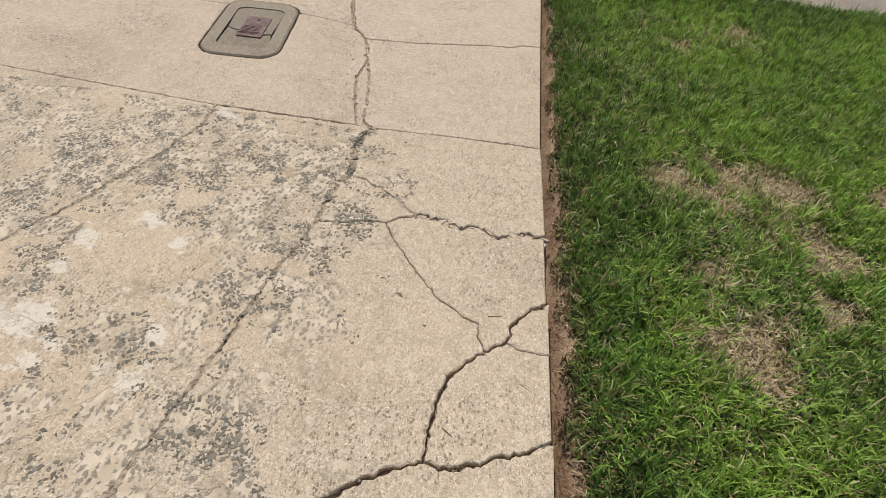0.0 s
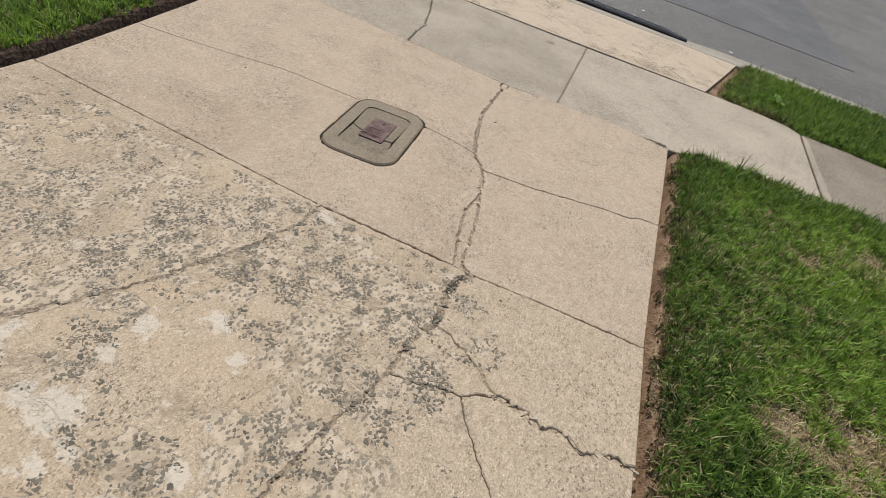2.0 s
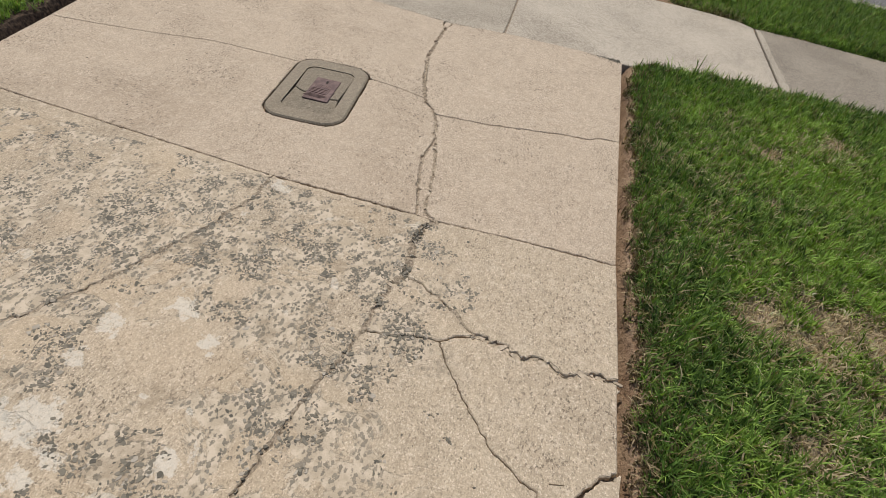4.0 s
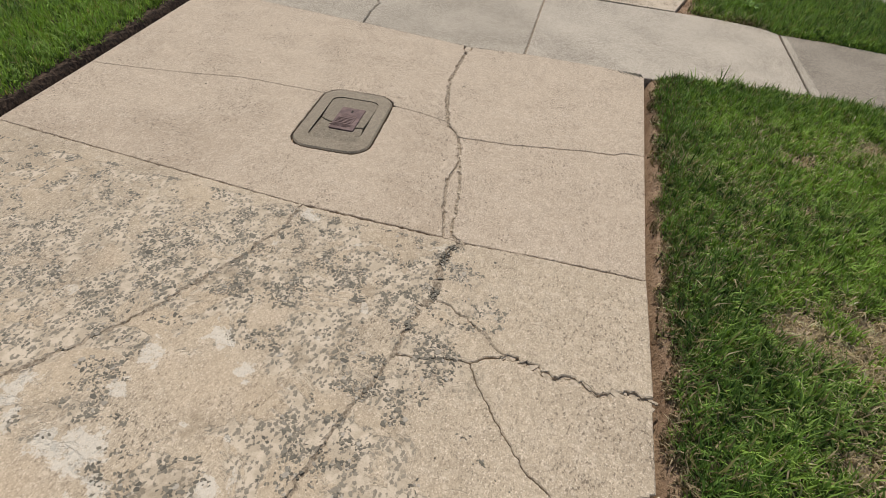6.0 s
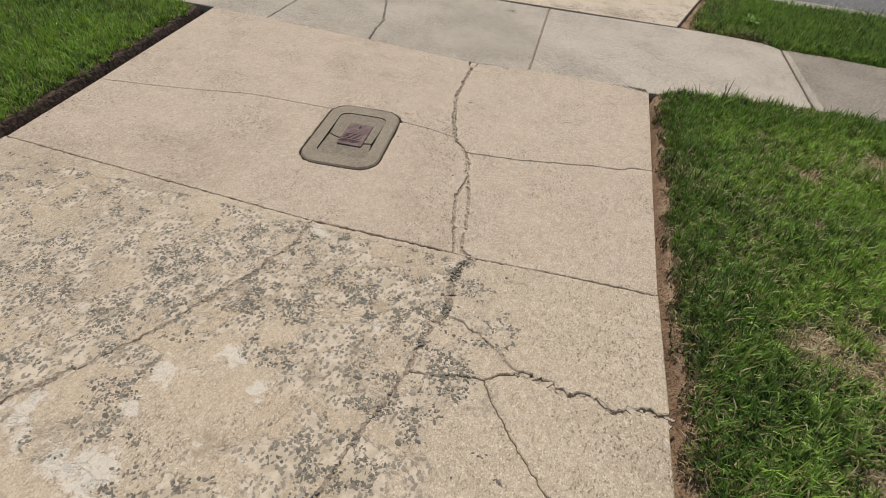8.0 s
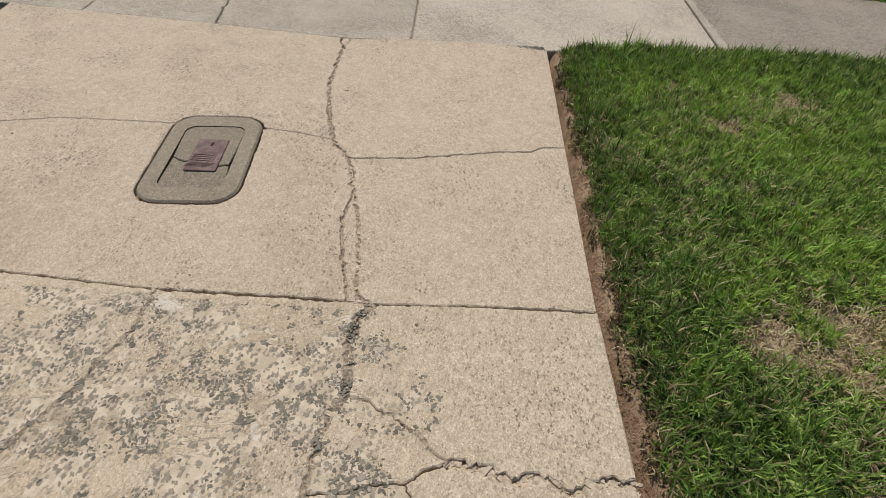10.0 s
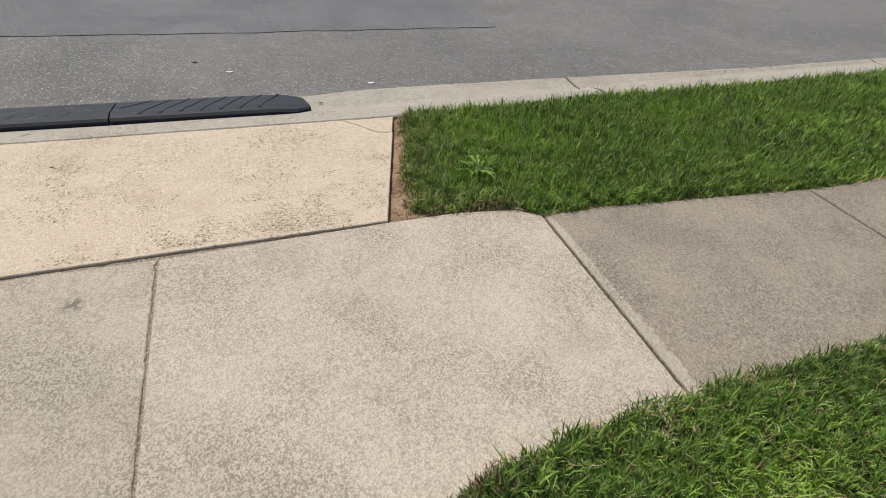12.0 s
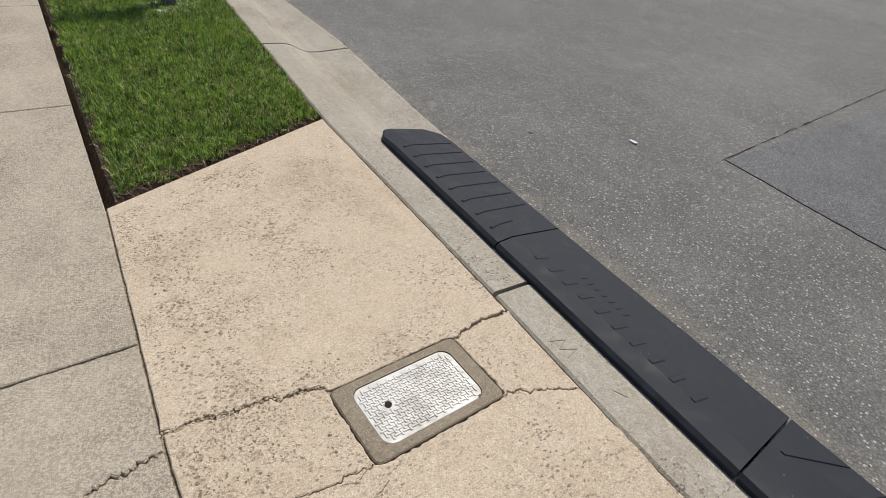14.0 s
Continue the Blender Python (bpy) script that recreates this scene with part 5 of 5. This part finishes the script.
def blades(name, area, count, high, material, label, dry=False, wide=1.0, rim_only=0.0, thin_rim=False, over=0.0):
    """Grass over a stretch of the plan: curved blades in tufts, each with two segments."""
    x0, x1, y0, y1 = area
    tufts = max(1, count // 7)
    tx, ty = nrng.uniform(x0, x1, tufts), nrng.uniform(y0, y1, tufts)
    pick = nrng.integers(0, tufts, count)
    x, y = tx[pick] + nrng.normal(0, 0.014 * wide, count), ty[pick] + nrng.normal(0, 0.014 * wide, count)
    tuft_turn, tuft_high = nrng.uniform(0, 6.28, tufts)[pick], nrng.uniform(0.45, 1.35, tufts)[pick]
    d = grass_depth_all(x, y)
    wav = 0.5 + 0.5 * np.sin(x * 9.1 + 2 * np.sin(y * 5.3)) * np.sin(y * 8.3 + 1.7 * np.sin(x * 6.1))
    edge_wob = 0.012 * np.sin(y * 37 + x * 21) + 0.010 * np.sin(y * 13 - x * 17)
    p = np.clip((d + (0.018 if dry else over) + edge_wob) / 0.03, 0, 1) * (0.75 + 0.25 * wav)
    bare = np.zeros(count)
    for bx, by, br in BARE:
        rr = np.hypot(x - bx, y - by) / (br * 1.25 * (1 + 0.25 * np.sin(3 * np.arctan2(y - by, x - bx) + bx * 9)))
        bare = np.maximum(bare, np.clip(1.35 - rr, 0, 1))
    thin = np.zeros(count)
    for bx, by, br in THIN:
        thin = np.maximum(thin, np.clip(1.2 - np.hypot(x - bx, y - by) / br, 0, 1) * (0.3 + 0.7 * wav))
    if dry:
        rim = np.clip(1.2 - d / 0.22, 0, 1) * (x > -1) * (y < 2.3)
        p = p * (0.09 + 1.3 * np.maximum(bare, 0.30 * rim) + 0.10 * (wav > 0.78) + 0.80 * thin)
    else:
        p = p * (1 - 0.93 * np.clip(1.5 * bare, 0, 1)) * (1 - 0.4 * thin)
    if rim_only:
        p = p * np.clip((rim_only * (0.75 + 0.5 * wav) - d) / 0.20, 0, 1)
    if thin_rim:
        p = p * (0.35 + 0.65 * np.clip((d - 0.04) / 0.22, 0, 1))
    ok = nrng.random(count) < p
    x, y, d, tuft_turn, tuft_high, bare = x[ok], y[ok], d[ok], tuft_turn[ok], tuft_high[ok], bare[ok]
    n = len(x)
    z = -0.018 + 0.010 * np.clip(d / 0.05, -1, 1)
    h = high * tuft_high * nrng.uniform(0.55, 1.25, n) * (1 - 0.45 * bare) * (0.7 + 0.3 * np.clip(d / 0.05, 0, 1)) * (1.0 + 0.45 * np.sin(x * 71 + 2.5 * np.sin(y * 43)) * np.sin(y * 67 + 2.5 * np.sin(x * 39)))
    width = nrng.uniform(0.0015, 0.0034, n) * (0.85 if dry else 1.0) * wide
    turn = tuft_turn + nrng.normal(0, 1.5, n)
    lean = np.clip(nrng.normal(0.85 if not dry else 1.35, 0.42, n), 0.1, 1.75)
    dx, dy = np.cos(turn), np.sin(turn)
    sx_, sy_ = -dy * width, dx * width
    twist = nrng.normal(0, 0.5, n)
    tx_, ty_ = (-np.sin(turn + twist)) * width * 0.85, np.cos(turn + twist) * width * 0.85
    base = np.stack([x, y, z], 1)
    reach1, up1 = 0.52 * h * np.sin(lean * 0.45), 0.52 * h * np.cos(lean * 0.45)
    reach2, up2 = reach1 + 0.52 * h * np.sin(np.minimum(lean * 1.12, 1.9)), up1 + 0.52 * h * np.cos(np.minimum(lean * 1.12, 1.9))
    mid = base + np.stack([dx * reach1, dy * reach1, up1], 1)
    tip = base + np.stack([dx * reach2, dy * reach2, up2], 1)
    s0, s1 = np.stack([sx_, sy_, 0 * x], 1), np.stack([tx_, ty_, 0 * x], 1)
    verts = np.stack([base - s0, base + s0, mid - s1, mid + s1, tip], 1).reshape(-1, 3)
    o = 5 * np.arange(n)[:, None]
    loops = np.concatenate([o + np.array([[0, 1, 3, 2, 2, 3, 4]])], 1).ravel()
    starts = (7 * np.arange(n)[:, None] + np.array([[0, 4]])).ravel()
    me = bpy.data.meshes.new(name)
    me.vertices.add(len(verts))
    me.vertices.foreach_set("co", verts.ravel().astype(np.float32))
    me.loops.add(len(loops))
    me.loops.foreach_set("vertex_index", loops.astype(np.int32))
    me.polygons.add(len(starts))
    me.polygons.foreach_set("loop_start", starts.astype(np.int32))
    me.materials.append(material)
    me.update(calc_edges=True)
    ob = new(name, me)
    return tagged(ob, label, "grass", kind="stuff")


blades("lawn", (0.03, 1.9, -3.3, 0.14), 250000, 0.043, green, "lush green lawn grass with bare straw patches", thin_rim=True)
# the lawn's edge darkening is put into the colour of these blades
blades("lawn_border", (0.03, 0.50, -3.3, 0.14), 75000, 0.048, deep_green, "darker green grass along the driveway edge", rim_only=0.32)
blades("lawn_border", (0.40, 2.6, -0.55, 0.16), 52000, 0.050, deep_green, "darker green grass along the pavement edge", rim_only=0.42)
blades("lawn", (1.9, 4.5, -3.0, 0.14), 75000, 0.072, green, "green lawn grass behind the driveway edge")
blades("dead_stems", (0.02, 0.30, -3.3, 0.12), 60000, 0.036, stem_mat, "dead brown stems at the lawn's trimmed edge", rim_only=0.16, over=0.022)
blades("dead_stems", (0.22, 0.75, 1.2, 2.42), 14000, 0.040, stem_mat, "dead brown stems at the verge's trimmed edge", rim_only=0.20, over=0.02)
blades("tall_grass", (0.22, 0.62, -0.03, 0.12), 700, 0.075, green, "taller grass tufts at the lawn's corner")
blades("dry_grass", (0.03, 1.9, -3.3, 0.12), 150000, 0.044, straw, "dry straw-coloured grass in the lawn's thin patches", True)
blades("verge_grass", (0.25, 2.6, 1.05, 2.42), 88000, 0.054, green, "brighter blades in the thick verge grass")
blades("verge_grass", (0.25, 2.6, 1.05, 2.42), 48000, 0.062, deep_green, "thick green grass of the verge by the kerb")
blades("verge_grass", (2.6, 8.0, 1.0, 2.45), 70000, 0.058, green, "brighter blades in the verge grass", wide=1.3)
blades("verge_grass", (2.6, 8.0, 1.0, 2.45), 60000, 0.062, deep_green, "green verge grass beside the weathered pavement")
blades("dry_grass", (0.20, 0.85, 1.2, 2.42), 26000, 0.055, straw, "dry brown blades along the apron's edge", True)
blades("verge_grass", (-7.5, -3.1, 1.35, 2.75), 125000, 0.048, green, "mown green verge grass round the mailbox")
blades("verge_grass", (-7.5, -3.1, 1.35, 2.75), 20000, 0.050, deep_green, "darker blades in the mown verge")
blades("dry_grass", (-7.5, -3.1, 1.35, 2.75), 150000, 0.048, straw, "dry blades in the mown verge", True)
blades("lawn", (-4.6, -2.55, -2.4, 0.15), 90000, 0.060, green, "green lawn behind a dark earth trench")
for area in ((4.5, 12, -9, 0.14), (0.03, 4.5, -9, -3.1), (-12, -4.6, -9, 0.14), (-4.6, -2.5, -9, -2.35), (8, 14, 1.0, 2.45), (-14, -7.5, 1.35, 3.0)):
    size = (area[1] - area[0]) * (area[3] - area[2])
    blades("lawn", area, int(1100 * size), 0.075, green, "green lawn grass away from the paving", wide=3.2)

# broad-leaved weed in the verge
weed = empty("broadleaf_weed", "bright green broad-leaved weed among the verge grass", "weed", at=(0.73, 1.56, 0.0))
for n in range(24):
    bm = bmesh.new()
    long_, wide_ = rng.uniform(0.05, 0.125), rng.uniform(0.008, 0.013)
    rows = []
    for i in range(8):
        f = i / 7
        wv = wide_ * math.sin(math.pi * min(1, f * 0.9 + 0.05)) ** 0.7 * (1.0 if i % 2 else 0.62)
        rows.append([bm.verts.new((long_ * f, s * wv, 0.018 + 0.035 * math.sin(2.2 * f) + 0.004 * abs(s))) for s in (-1, 0, 1)])
    for p, q in zip(rows, rows[1:]):
        bm.faces.new((p[0], p[1], q[1], q[0]))
        bm.faces.new((p[1], p[2], q[2], q[1]))
    bm.transform(Matrix.Rotation(n * 2.4, 4, "Z") @ Matrix.Translation((rng.uniform(0.0, 0.015), 0, rng.uniform(-0.01, 0.012))))
    part("leaf", bm, weed_mat, weed)


# ---- weathered log at the far end of the verge ----
log = empty("weathered_log", "pale weathered log lying at the verge's end by the kerb", "log", at=(5.15, 2.42, 0.03))
for n, (dx, dy, turn, long_, r) in enumerate(((0.0, 0.0, -50, 0.62, 0.035), (0.10, -0.06, -62, 0.5, 0.028), (0.05, 0.09, -40, 0.3, 0.026))):
    bm = bmesh.new()
    rows = []
    for i in range(9):
        f = i / 8
        rr = r * (1.0 - 0.35 * f) * (1 + 0.15 * noise.noise((f * 5, n, 0)))
        rows.append([bm.verts.new((long_ * (f - 0.5), rr * math.cos(a) + 0.02 * math.sin(f * 4 + n), 0.02 + rr * math.sin(a))) for a in np.linspace(0, 6.2832, 11)[:-1]])
    for p, q in zip(rows, rows[1:]):
        for i in range(10):
            j = (i + 1) % 10
            bm.faces.new((p[i], p[j], q[j], q[i]))
    bm.faces.new(rows[0])
    bm.faces.new(rows[-1])
    bm.transform(Matrix.Translation((dx, dy, 0)) @ Matrix.Rotation(radians(turn), 4, "Z"))
    bmesh.ops.recalc_face_normals(bm, faces=bm.faces)
    part("branch", bm, log_mat, log, smooth=True)


# ---- small litter ----
def twig(x, y, z, long_, turn):
    bm = bmesh.new()
    bmesh.ops.create_cone(bm, cap_ends=True, segments=6, radius1=0.0017, radius2=0.0010, depth=long_, matrix=Matrix.Translation((x, y, z)) @ Matrix.Rotation(radians(turn), 4, "Z") @ Matrix.Rotation(radians(90), 4, "Y"))
    return tagged(part("twig", bm, twig_mat), "thin dry brown twig lying on the driveway", "twig", "litter on the paving")


def scrap(name, x, y, z, size, material, label, category):
    bm = bmesh.new()
    pts = [(size * rng.uniform(0.6, 1.1) * math.cos(a), size * 0.55 * rng.uniform(0.6, 1.1) * math.sin(a)) for a in np.linspace(0, 6.28, 9)[:-1]]
    up = [bm.verts.new((x + u, y + v, z + 0.004 + 0.25 * abs(u))) for u, v in pts]
    dn = [bm.verts.new((x + u, y + v, z + 0.002 + 0.25 * abs(u))) for u, v in pts]
    bm.faces.new(up)
    bm.faces.new(dn[::-1])
    for i in range(len(up)):
        j = (i + 1) % len(up)
        bm.faces.new((dn[i], dn[j], up[j], up[i]))
    return tagged(part(name, bm, material), label, category, "litter on the paving")


twig(-0.115, -2.425, 0.004, 0.036, 12)
twig(-0.03, -2.62, 0.003, 0.035, -30)
twig(-0.20, -2.76, 0.005, 0.028, -35)
scrap("paper_scrap", -2.835, 4.323, ROAD_Z, 0.035, scrap_mat, "small white paper scrap on the asphalt", "litter")
scrap("dead_leaf", 0.525, 3.145, ROAD_Z, 0.028, scrap_mat, "pale curled leaf at the road's edge", "leaf")
scrap("dead_leaf", 0.14, 2.86, -0.088, 0.018, twig_mat, "dark dead leaf beside the rubber ramp", "leaf")
scrap("dead_leaf", -3.203, 3.733, ROAD_Z, 0.025, twig_mat, "dark dead leaf on the asphalt", "leaf")
scrap("dead_leaf", -0.66, 3.818, ROAD_Z, 0.030, twig_mat, "dark dead leaf on the open road", "leaf")
scrap("dead_leaf", -0.412, 3.55, ROAD_Z, 0.025, scrap_mat, "pale scrap of leaf on the road", "leaf")
scrap("moss_tuft", -0.062, -2.498, -0.006, 0.017, moss_mat, "grey-green moss tuft in a forked crack", "moss")
scrap("moss_tuft", 0.012, -2.755, -0.010, 0.022, moss_mat, "grey-green moss tuft at the slab's edge", "moss")
scrap("moss_tuft", -0.39, -2.89, -0.008, 0.020, moss_mat, "grey-green moss tuft in the wide crack", "moss")
